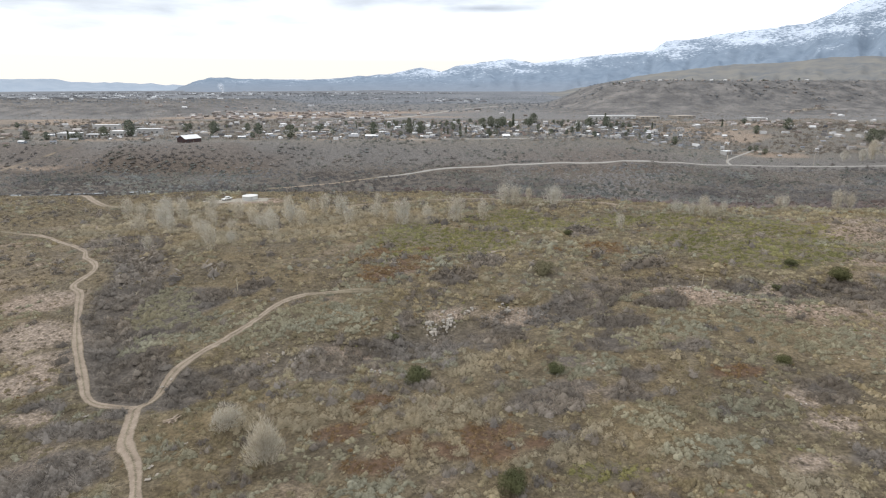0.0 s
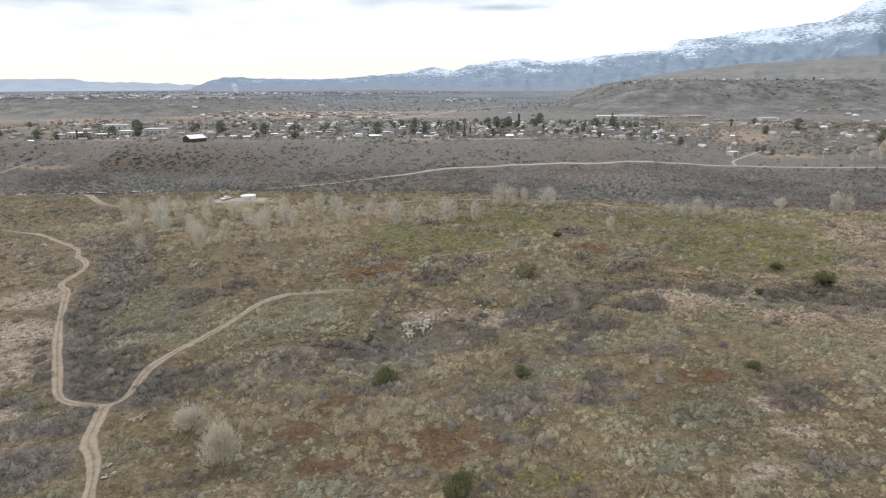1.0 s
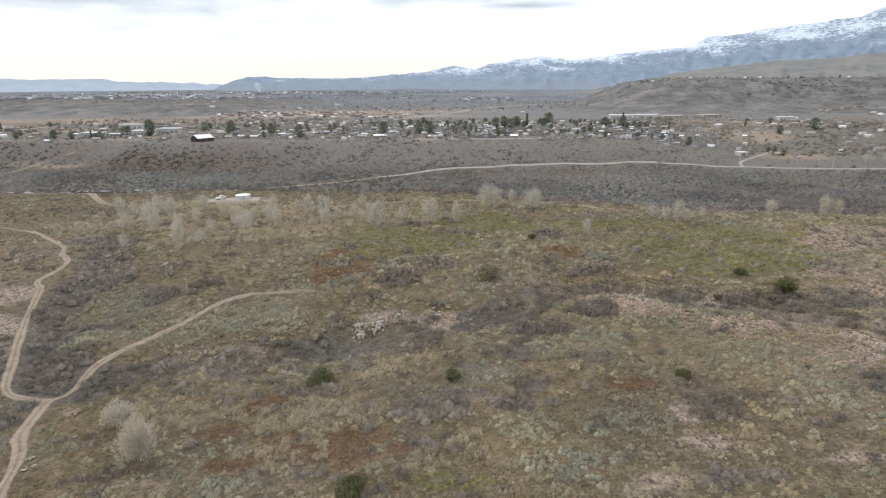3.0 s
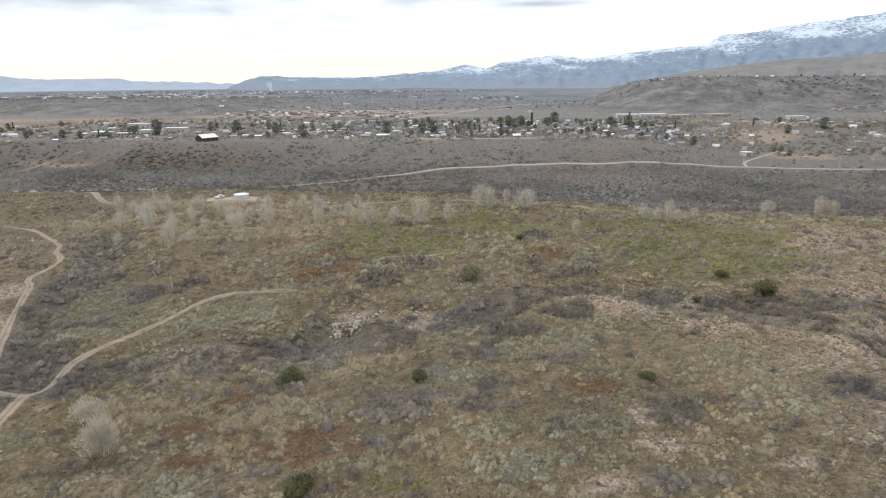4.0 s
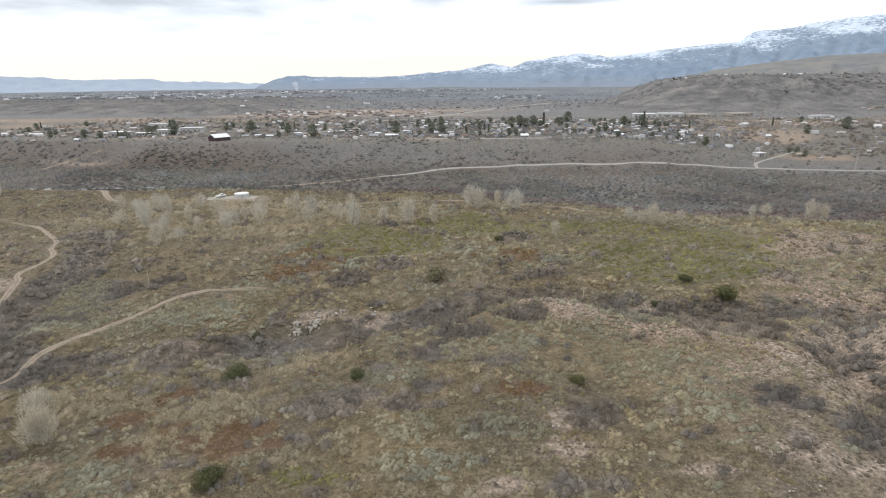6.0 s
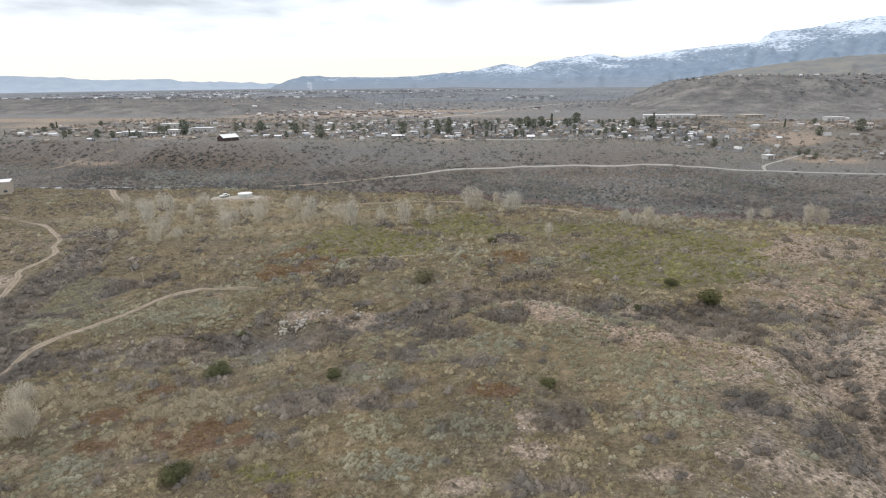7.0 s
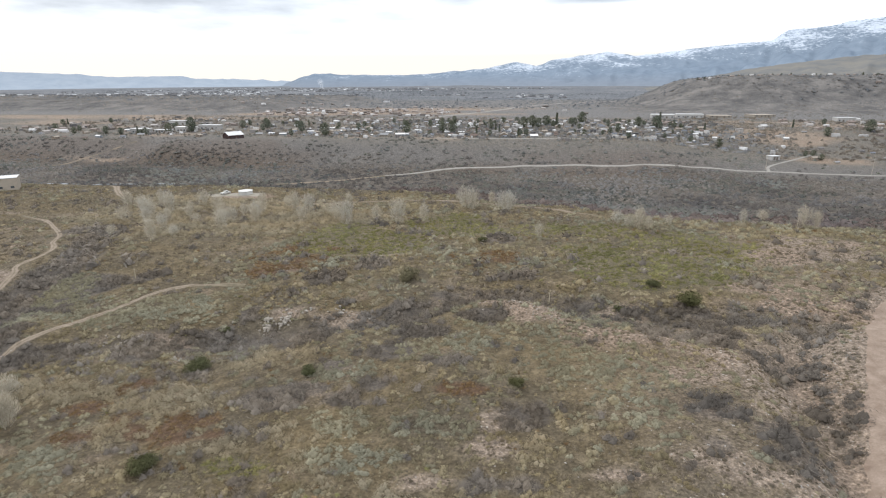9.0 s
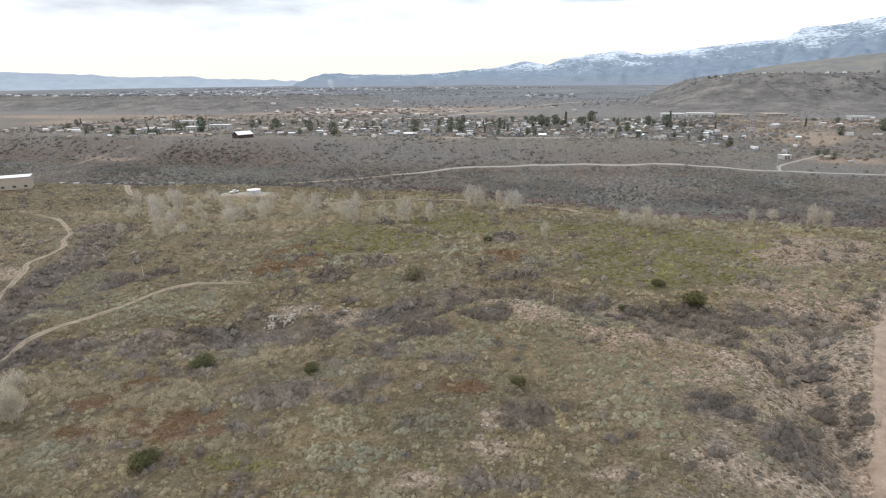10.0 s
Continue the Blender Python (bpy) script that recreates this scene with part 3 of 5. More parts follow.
PATHS = [[(-156, 198), (-140, 203), (-131, 196), (-119, 182), (-109, 166)], [(-222, 240), (-204, 244), (-193, 250), (-184, 261)]]
SPUR = [(-98, 297), (-86, 304), (-63, 319), (-38, 340.5)]
ROAD = [(-42, 337), (-35, 343), (-13, 357), (26, 370), (78, 377), (134, 378), (211, 380), (290, 381), (420, 378), (560, 380)]
FIELD_ROAD = [(-130, 610), (-83, 673), (-20, 840), (25, 986), (115, 1158), (215, 1250)]
FOOTPATH = [(-0.7, 147.9), (19.5, 151.2), (33.9, 156.1)]
BLUFF_TRACK = [(-306, 344), (-302, 352), (-299, 365), (-294, 373), (-288, 381), (-282, 389), (-274, 398)]
TOWN_ROAD = [(-26, 433), (-8.6, 433.8), (11.8, 436), (43, 438), (79, 441), (106, 450), (122, 468)]
LANE = [(205, 380), (211, 396), (232, 419), (256, 443)]
TRACKS = [(TRAIL_A, 0.8), (TRAIL_B, 0.9), (TRAIL_C, 1.0), (TRAIL_D, 2.9), (TRAIL_E, 2.2), (ROAD, 2.8), (BLUFF_TRACK, 1.6), (TOWN_ROAD, 2.4), (SPUR, 1.4), (FIELD_ROAD, 3.0), (LANE, 2.2)]


# ovals in plan (centre, half-widths) where one cover is thick
BRUSH_A = [(-100.5, 164.5, 4.7, 13.3), (-57.6, 117.6, 7.6, 6.6), (-47.7, 122.8, 3.3, 3.9), (-58.7, 103.1, 5.6, 8.6), (-70.2, 103.5, 5, 8.7), (-73.7, 112.5, 5.3, 6.3), (-45.4, 81.9, 8.1, 4.5), (-45.3, 76.6, 5.3, 3.5), (-37.2, 86.3, 4.6, 2.3), (-21.6, 85.7, 4.9, 3.8), (-17.4, 92.8, 6.4, 3.1), (-11.6, 98.6, 5.2, 2), (-8.6, 107.6, 2.2, 4), (9.5, 94.7, 3.5, 5.6), (3.1, 129.4, 4.5, 5.2), (11.5, 141.9, 4.8, 5.7), (45.9, 171.4, 5.7, 7.4), (37.3, 121.2, 4.1, 2.3), (47.2, 108.1, 6.2, 2.8), (29.9, 110.4, 5.1, 5.4), (54.6, 133, 6, 4), (70.7, 117.6, 2.1, 2.3), (91.9, 113.3, 5.6, 2.6), (82.2, 100.8, 5, 6.5)]
BRUSH_B = [(22.2, 84.4, 4, 2.5), (31.5, 90.1, 5, 3), (30.6, 71.9, 3.5, 2), (36.3, 99.2, 5, 3), (13.4, 97.6, 4, 2.5), (43.2, 85.5, 3.5, 2), (91.4, 100.6, 5.2, 5.6), (110.1, 130.1, 3.3, 3.6), (16.5, 72.6, 5.7, 3.9), (27.3, 73.3, 2.8, 2.8), (32.4, 77.3, 2.9, 2.5), (21.3, 76.2, 4.9, 2.7), (57.8, 70, 4, 3), (52.7, 55.2, 3.4, 2), (58.2, 55.7, 3.1, 1.7), (84.3, 72.5, 3.9, 2.7), (92.2, 68.4, 3.3, 2.7), (92.3, 63.2, 4, 2.2), (82.6, 64.2, 1.7, 2), (103.4, 80.5, 2.7, 3.5), (102.3, 74.9, 2.6, 3.8), (105.3, 90.2, 3.5, 2.3), (99.2, 91.3, 3.5, 4), (102.5, 71, 2.5, 4.7), (105.7, 79.3, 1.6, 2.4), (112.6, 104.9, 5.4, 2.1), (127.8, 119.5, 5.4, 2.7), (-50.9, 58.4, 7.8, 5.4), (-53.6, 68.4, 6.4, 2.3), (-51.6, 72.3, 3.2, 1.6)]
BRUSH_C = [(-71, 100.9, 4.9, 8.9), (-61.6, 87.5, 5, 6.4), (-71.1, 109.3, 4.4, 9), (-43.4, 79.3, 5.5, 5), (-50.9, 84.5, 2.9, 3.6), (-57.3, 115.1, 5.8, 5.5), (-48.3, 123.6, 3.3, 3.1), (-63.6, 74.2, 2.9, 1.8), (-113.2, 180.4, 6.5, 17.3)]
BRUSH = BRUSH_A + BRUSH_B + BRUSH_C
SAGEBRUSH = [(34, 58, 6, 3.5), (-8, 52, 5, 3), (30, 66, 4, 3), (39.8, 90.2, 7.5, 6.4), (45.2, 93.4, 5, 5.3), (67, 87.1, 7.6, 6.3), (64, 94.3, 4.6, 4), (-26.3, 105.3, 8.4, 5.9), (-39.9, 99, 7.9, 5.2), (26, 82.8, 6.1, 4.1), (44.5, 67.4, 5.2, 2.2), (-18.3, 102.4, 5.4, 2.7), (-60.6, 95.8, 6.2, 4.1), (-61.5, 108.3, 6.6, 6.7), (75.5, 72.1, 4.1, 3), (69.8, 70, 2.7, 2), (83.5, 86.2, 4.2, 3.4), (-27.6, 106.9, 7.7, 7), (-64.6, 113.4, 6.7, 9.6), (-37.7, 60.4, 3.7, 3.9)]
RUSTY = [(-16.7, 137.2, 12, 9), (-12, 148.2, 12, 11.5), (50, 150.5, 6.7, 7.8), (0.2, 63.5, 10.5, 3.8), (4.8, 59.3, 7, 2.6), (8.3, 65, 4, 2.4), (-10.8, 74.7, 4.2, 3.2), (48.6, 76.5, 5.5, 2.2), (13.1, 61, 4, 2.2), (-8.8, 58.5, 5.5, 3), (36.3, 71.5, 4.5, 2.2), (-14, 67, 5, 2.4)]
GREENS = [(-9, 169.8, 18.4, 25), (9.5, 163.2, 14.9, 15.5), (32.3, 188.1, 16.7, 14.3), (101.9, 169.4, 16.1, 13.8), (91.6, 140.2, 18, 20.8), (76.4, 155.1, 14.3, 13.9), (19.8, 54.8, 5.3, 2.7), (23.3, 198.1, 17.6, 12.3), (113.8, 159, 13, 15.5), (75.4, 184.6, 16.6, 9.9), (60.2, 185.8, 16.6, 10)]
STRAWY = [(-62, 182, 42, 26), (-112, 200, 34, 26), (-40, 208, 50, 16), (-90, 235, 60, 14), (-20.8, 71.4, 12.3, 4.4), (-1.4, 70.3, 10, 4.6), (-4, 60.2, 7.4, 4.4), (14, 58.5, 5, 3.2), (23.9, 63.4, 5.1, 2.7), (9.8, 89.6, 6.7, 3.4), (5.1, 83.6, 5.4, 3.3)]
BARES_A = [(107, 96.5, 3.6, 1.7), (112, 99, 3.6, 1.7), (116.5, 101.5, 3, 1.7), (101, 84, 3, 5), (58.2, 111.1, 5.8, 6.4), (58.9, 107.5, 3.5, 1.8), (77, 111.8, 5.4, 6.7), (76.4, 95.7, 5.9, 1.5), (17.6, 107.3, 7, 3), (1.3, 109.7, 5.3, 3), (53.4, 69.1, 2.4, 4), (54, 62.5, 4, 3), (47.1, 55.4, 2.8, 1.5), (-20.5, 94, 7.8, 2.4), (-11.8, 86.7, 2.1, 2.1), (122.3, 151.6, 9.5, 9.2), (139.4, 166.4, 12.7, 14.7), (113.1, 117.4, 6.2, 2.9), (109.3, 126.1, 9.6, 3.8), (94.2, 87.1, 4.9, 2.9), (96, 80.5, 4.2, 4.2), (93, 74.8, 3, 2.1), (110.1, 97.3, 5.7, 1.9), (109.1, 90.1, 3.6, 1.8), (80.2, 61.8, 5, 1.5), (85.8, 59.3, 5, 1.6), (91.9, 59.3, 5.1, 1.9), (113.5, 90.6, 1.9, 6.2)]
BARES_B = [(54.3, 61.9, 4.9, 1.6), (52, 69.5, 1.6, 1.8), (116.1, 117.9, 5.9, 3.1), (69.7, 58.3, 4.7, 1.7), (85.7, 84.3, 4.2, 2.8), (-84, 99, 9, 8), (-92, 116, 10, 7), (-72.6, 81.2, 6.3, 3.7), (-74.6, 89.3, 5.4, 4.5), (-64.1, 71.1, 4.6, 2.3)]
BARES = BARES_A + BARES_B


def ovals(x, y, spots, seed):
    """1 inside uneven ovals, fading to 0 outside."""
    wobble = 0.5 * waves(x, y, 14, seed, 4)
    best = np.zeros(np.shape(x))
    for cx, cy, rx, ry in spots:
        best = np.maximum(best, ramp(1.3, 0.6, np.hypot((x - cx) / rx, (y - cy) / ry) + wobble))
    return best


def cover(x, y):
    """What covers the ground: bare soil, green grass, grey brush litter, red earth, pale desert crust greyed for haze,
    dark scrub slopes and a far haze tint, each 0 to 1.
    """
    n = waves(x, y, 18, 81, 4)
    soil = 0.45 * ramp(92, 122, x + 14 * n) * ramp(200, 130, y) + 0.4 * ramp(48, 86, x + 8 * n) * ramp(116, 98, y) + 0.75 * ovals(x, y, BARES, 71) + 0.9 * ramp(2.2, 0.9, away(x, y, RIDGE) + n) + 0.3 * ramp(-70, -105, x + 8 * n) * ramp(230, 150, y)
    soil = soil + 0.6 * ramp(8, 3, away(x, y, TRAIL_D) + 3 * n) + 0.4 * ramp(0.25, 0.6, waves(x, y, 9, 83, 3)) * ramp(250, 200, y)
    soil = soil + 0.9 * ovals(x, y, [(-90, 250, 17, 6)], 75) + 0.7 * ramp(0.1, 0.5, waves(x, y, 90, 85, 4)) * ramp(395, 430, y) * ramp(760, 650, y)
    soil = soil + 0.6 * ramp(600, 625, y + 0.02 * x) * ramp(680, 650, y) * ramp(-180, -260, x) * ramp(-0.4, 0.2, waves(x, y, 110, 91, 3)) + 0.5 * ramp(0.0, 0.4, waves(x, y, 180, 86, 4)) * ramp(700, 780, y) * ramp(1020, 920, y) * ramp(140, 40, x) * ramp(-360, -300, x)
    soil = soil + 0.75 * ovals(x, y, [(240, 520, 55, 42), (262, 490, 30, 14), (285, 508, 34, 10), (-285, 366, 30, 5), (300, 640, 110, 14), (-400, 615, 60, 26), (-270, 740, 120, 45), (-60, 760, 110, 30), (-190, 860, 130, 60), (252, 425, 34, 12), (340, 600, 60, 22)], 87)
    soil = soil + 0.45 * ovals(x, y, [(-560, 650, 170, 48)], 88)
    green = 0.85 * ovals(x, y, GREENS, 72)
    brush = np.maximum(0.55 * ramp(8, 3, away(x, y, RAVINE) + 2 * n), np.maximum(0.95 * ramp(10, 5, away(x, y, WASH) + 3 * n), 0.2 * ramp(7, 3, away(x, y, SIDE))))
    brush = np.maximum(brush, 0.9 * ovals(x, y, BRUSH, 73))
    edge = rim(x)
    brush = np.maximum(brush, ramp(edge, edge + 14, y) * ramp(440, 380, y) * 0.9) + 0.2 * ramp(400, 440, y)
    red = 0.36 * ramp(335, 360, y) * ramp(430, 395, y) * ramp(-0.35, 0.25, waves(x, y, 60, 89, 3)) * ramp(260, 120, x) + 0.95 * ovals(x, y, RUSTY, 74) * ramp(-0.45, 0.25, waves(x, y, 5, 92, 3))
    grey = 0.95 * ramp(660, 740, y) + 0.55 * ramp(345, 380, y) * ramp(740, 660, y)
    # share of the painted haze tint, growing with distance
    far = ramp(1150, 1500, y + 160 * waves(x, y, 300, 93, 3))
    wood = 0.85 * ramp(-300, -400, x + 40 * n) * ramp(735, 775, y) + 0.8 * ramp(130, 200, x + 30 * n) * ramp(760, 840, y)
    return [np.clip(v, 0, 1) for v in (soil, green, brush, red, grey, wood, far)]


# ---- ground: one sheet to the horizon ----
def graded(fine, reach, growth, start, end):
    """Coordinates with a fine middle and steps that grow outwards."""
    mid = list(np.arange(fine[0], fine[1] + 1e-6, fine[2]))
    step, v, up = fine[2], mid[-1], []
    while v < end:
        step = min(step * growth, reach)
        v += step
        up.append(v)
    step, v, down = fine[2], mid[0], []
    while v > start:
        step = min(step * growth, reach)
        v -= step
        down.append(v)
    return np.array(down[::-1] + mid + up)


def build_ground():
    xs = graded((-95, 140, 1.7), 160, 1.06, -5200, 5200)
    ys = graded((42, 150, 1.25), 120, 1.03, -900, 4950)
    gx, gy = np.meshgrid(xs, ys)
    verts = np.stack([gx.ravel(), gy.ravel(), height(gx, gy).ravel()], 1)
    nx, ny = len(xs), len(ys)
    i = (np.arange(ny - 1)[:, None] * nx + np.arange(nx - 1)[None]).ravel()
    me = mesh_of("ground", verts, np.stack([i, i + 1, i + 1 + nx, i + nx], 1), GROUND, smooth=True)
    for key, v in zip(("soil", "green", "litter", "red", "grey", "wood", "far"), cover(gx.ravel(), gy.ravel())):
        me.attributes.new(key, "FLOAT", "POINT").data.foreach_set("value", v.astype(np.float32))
    tagged(new("ground", me), "rolling dry scrubland ground of tan soil and grass", "ground", kind="structure")


def spline(line, step):
    """Points at even steps along a rounded polyline."""
    p = np.array(line, float)
    p = np.vstack([2 * p[0] - p[1], p, 2 * p[-1] - p[-2]])
    out = []
    for k in range(1, len(p) - 2):
        n = max(2, int(np.hypot(*(p[k + 1] - p[k])) / step))
        for s in np.arange(n) / n:
            a, b, c, d = p[k - 1:k + 3]
            out.append(0.5 * (2 * b + (c - a) * s + (2 * a - 5 * b + 4 * c - d) * s * s + (3 * b - a - 3 * c + d) * s ** 3))
    return np.array(out + [p[-2]])


def ribbon(name, line, half, material, label, ruts=True, seed=1, worn_start=False):
    """A worn track laid on the ground: two ruts, a crown between, edges that dip under the soil."""
    step = 0.8 if half < 3 and ruts else 2.5
    p = spline(line, step)
    d = np.gradient(p, axis=0)
    d /= np.linalg.norm(d, axis=1, keepdims=True)
    side = np.stack([d[:, 1], -d[:, 0]], 1)
    across = np.linspace(-1, 1, 13)
    lift = np.array([-0.5, -0.05, 0.10, 0.06, 0.03, 0.09, 0.13, 0.09, 0.03, 0.06, 0.10, -0.05, -0.5]) if ruts else np.array([-0.5, 0.05] + [0.16] * 9 + [0.05, -0.5])
    wide = 1.2 * half * (1 + 0.42 * waves(p[:, 0], p[:, 1], 6, seed, 3))[:, None] + 0 * across[None] + 0.25 * np.abs(across)[None] * waves(p[:, 0], p[:, 1], 1.6, seed + 50, 2)[:, None]
    q = p[:, None, :] + side[:, None, :] * (across[None] * wide)[..., None]
    z = height(q[..., 0], q[..., 1]) + lift + 0.02
    v = np.concatenate([q, z[..., None]], -1).reshape(-1, 3)
    n, k = len(p), 13
    i = (np.arange(n - 1)[:, None] * k + np.arange(k - 1)[None]).ravel()
    me = mesh_of(name, v, np.stack([i, i + k, i + k + 1, i + 1], 1), material, smooth=True)
    wear = np.array([-0.2, 0.1, 0.38, 0.62, 0.64, 0.36, 0.12, 0.36, 0.64, 0.62, 0.38, 0.1, -0.2]) + (0.35 if half > 2 else 0.0) * (np.abs(across) < 0.85)
    fade = np.maximum(ramp(0, 14, np.arange(n) * step), float(worn_start)) * ramp(0, 22, (n - 1 - np.arange(n)) * step)
    me.attributes.new("wear", "FLOAT", "POINT").data.foreach_set("value", (wear[None] - 0.45 * (1 - fade[:, None])).astype(np.float32).ravel())
    return tagged(new(name, me), label, "road" if "road" in name else "trail", kind="structure")


build_ground()
ribbon("dirt_trail", TRAIL_A, 0.85, TRACK, "winding two-rut dirt trail through dry grass", seed=2, worn_start=True)
ribbon("dirt_trail", TRAIL_B, 0.98, TRACK, "pale dirt trail running to a fork in scrubland", seed=3)
ribbon("dirt_trail", TRAIL_C, 0.9, TRACK, "narrow dirt trail along the edge of a terrace", seed=4)
ribbon("dirt_road", TRAIL_D, 2.95, GRADED, "wide graded pinkish dirt road with soft shoulders", seed=5)
ribbon("dirt_road", TRAIL_E, 1.6, TRACK, "short pale dirt road on the terrace", seed=6)
for k, path in enumerate(PATHS):
    ribbon("footpath", path, 0.8, TRACK, "narrow pale footpath over the dry terrace", seed=14 + k)
ribbon("gravel_road", ROAD, 1.35, GRAVEL, "long pale gravel road curving across the valley floor", False, 7)
ribbon("dirt_trail", SPUR, 1.4, TRACK, "faint dirt track leaving the valley road", seed=9)
ribbon("gravel_road", FIELD_ROAD, 4.0, GRAVEL, "straight pale road across the far fields", False, 10)
ribbon("footpath", FOOTPATH, 0.7, TRACK, "faint footpath through green grass", seed=12)
tagged(ribbon("gravel_pad", [(-113, 246), (-104, 250.5), (-94, 253), (-84, 253)], 3.8, PAD, "pale gravel pad around the water tank", False, 13), category="pad", kind="structure")
ribbon("dirt_trail", BLUFF_TRACK, 1.3, TRACK, "pale dirt track slanting up the bluff", seed=21)
ribbon("gravel_road", TOWN_ROAD, 1.5, GRAVEL, "pale road along the edge of town above the bluff", False, 22)
ribbon("gravel_road", LANE, 0.85, GRAVEL, "short pale lane climbing from the valley road", False, 8)


# ---- mountains and foothills ----
def mountains(name, profile, ridge, foot, base, material, label, seed, rough):
    """A range round the horizon: crest heights by bearing in degrees, spurs and gullies running down to the foot."""
    az = np.arange(profile[0][0], profile[-1][0], 0.18)
    el = np.interp(az, [p[0] for p in profile], [p[1] for p in profile])
    crest = 46.5 + ridge * np.tan(np.radians(el + 0.1 * waves(az * 10, 0 * az, 9, seed, 5)))
    s = np.linspace(0, 1.25, 41)
    A, S = np.meshgrid(az, s)
    R = foot + (ridge - foot) * S
    rise = np.where(S <= 1, 0.55 * S ** 1.3 + 0.45 * S ** 3, 1 - 1.6 * (S - 1))
    spur = 1 - np.abs(waves(A * 30 + 25 * waves(A * 30, S * 60, 60, seed + 3, 2), S * 150, 55, seed + 5, 4)) * 2
    H = base + (crest[None] - base) * (rise + rough * spur * np.clip(S * (1 - S) * 4, 0, 1) * 0.22)
    X, Y = R * np.sin(np.radians(A)) + 30, R * np.cos(np.radians(A))
    v = np.stack([X.ravel(), Y.ravel(), H.ravel()], 1)
    ns, na = A.shape
    i = (np.arange(ns - 1)[:, None] * na + np.arange(na - 1)[None]).ravel()
    me = mesh_of(name, v, np.stack([i, i + 1, i + 1 + na, i + na], 1), material, smooth=True)
    tagged(new(name, me), label, "mountain", kind="structure")


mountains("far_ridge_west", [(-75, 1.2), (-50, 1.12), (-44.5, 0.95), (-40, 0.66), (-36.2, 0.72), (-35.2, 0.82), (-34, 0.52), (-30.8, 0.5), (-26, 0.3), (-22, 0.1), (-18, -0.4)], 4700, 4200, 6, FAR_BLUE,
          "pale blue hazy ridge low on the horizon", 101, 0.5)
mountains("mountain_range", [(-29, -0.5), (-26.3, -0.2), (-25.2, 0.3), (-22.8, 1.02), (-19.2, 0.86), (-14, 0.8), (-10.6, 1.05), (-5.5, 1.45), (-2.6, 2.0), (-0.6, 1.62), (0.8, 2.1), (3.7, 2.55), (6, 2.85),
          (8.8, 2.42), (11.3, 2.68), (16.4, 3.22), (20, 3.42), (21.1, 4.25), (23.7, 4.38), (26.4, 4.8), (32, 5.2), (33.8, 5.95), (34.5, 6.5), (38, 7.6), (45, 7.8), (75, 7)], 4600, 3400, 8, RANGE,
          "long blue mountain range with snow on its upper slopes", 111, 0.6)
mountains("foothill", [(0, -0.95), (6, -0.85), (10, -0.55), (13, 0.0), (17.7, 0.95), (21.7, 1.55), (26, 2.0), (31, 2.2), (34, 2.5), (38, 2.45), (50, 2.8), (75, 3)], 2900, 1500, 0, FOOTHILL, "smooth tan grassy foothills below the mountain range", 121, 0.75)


# ---- scrub and grass ----
RNG = np.random.default_rng(5)


def spots_in(x0, x1, y0, y1, count, chance):
    """Random places kept with the given chance, off the tracks and inside the strip that widens with distance."""
    p = np.stack([RNG.uniform(x0, x1, count), RNG.uniform(y0, y1, count)], 1)
    x, y = p[:, 0], p[:, 1]
    keep = RNG.uniform(0, 1, count) < chance(x, y)
    for line, half in TRACKS:
        keep &= away(x, y, line) > half * RNG.uniform(0.85, 1.5, count)
    keep &= np.hypot(x + 93.5, y - 254) > 8
    keep &= np.hypot((x + 96) / 15, (y - 249) / 5) > RNG.uniform(0.8, 1.2, count)
    keep &= (x > -1.15 * y + 5) & (x < 0.95 * y + 85)
    return p[keep]


def grow(name, label, category, shapes, area, count, chance, size, material, patch=20.0, seed=0, flat=0.8):
    p = spots_in(*area, count, chance)
    if area[3] == 276:
        p = p[p[:, 1] < rim(p[:, 0]) + 6]
    s = size[0] + (size[1] - size[0]) * RNG.beta(1.6, 3.0, len(p))
    if area[2] < 400:
        clear = np.ones(len(p), bool)
        for line, half in TRACKS:
            clear &= away(p[:, 0], p[:, 1], line) > 0.8 * half + 0.6 * s
        p, s = p[clear], s[clear]
    far = area[2] > 190
    tone = np.clip(0.5 + (1.1 if far else 0.6) * waves(p[:, 0], p[:, 1], patch, 300 + seed, 3) + RNG.normal(0, 0.1 if far else 0.19, len(p)), 0, 1)
    stretch = np.stack([s, s * RNG.uniform(0.75, 1.2, len(p)), s * flat * RNG.uniform(0.7, 1.25, len(p))], 1)
    return scatter(name, label, category, shapes, p, stretch, material, RNG, tone)


def shares(x, y):
    """How the plant kinds divide the slope between them: each patch belongs mostly to one kind."""
    soil, green, brush, red = cover(x, y)[:4]
    near = ramp(170, 70, y)
    score = [0.5 + 0.6 * waves(x, y, 22, 401, 4),
             0.38 + 0.6 * waves(x, y, 26, 407, 4) + 0.4 * soil + 0.5 * ramp(0, -60, x) * ramp(95, 135, y),
             0.5 * waves(x, y, 24, 406, 4) * near + 0.12 * near + 1.2 * ovals(x, y, STRAWY, 77) + 0.35 * waves(x, y, 7, 421, 2) * near,
             0.4 + 0.8 * waves(x, y, 18, 402, 4) + 2.1 * ovals(x, y, SAGEBRUSH, 76),
             -0.2 + 0.4 * waves(x, y, 20, 403, 4) + 1.75 * green,
             0.5 * waves(x, y, 15, 404, 4) + 2.4 * red * (0.75 + 0.7 * waves(x, y, 5, 422, 2)),
             0.2 - 0.3 * ramp(100, 140, y) + 0.7 * waves(x, y, 19, 405, 4) + 1.3 * brush]
    w = np.exp(7.0 * np.array(score))
    return w / w.sum(0)


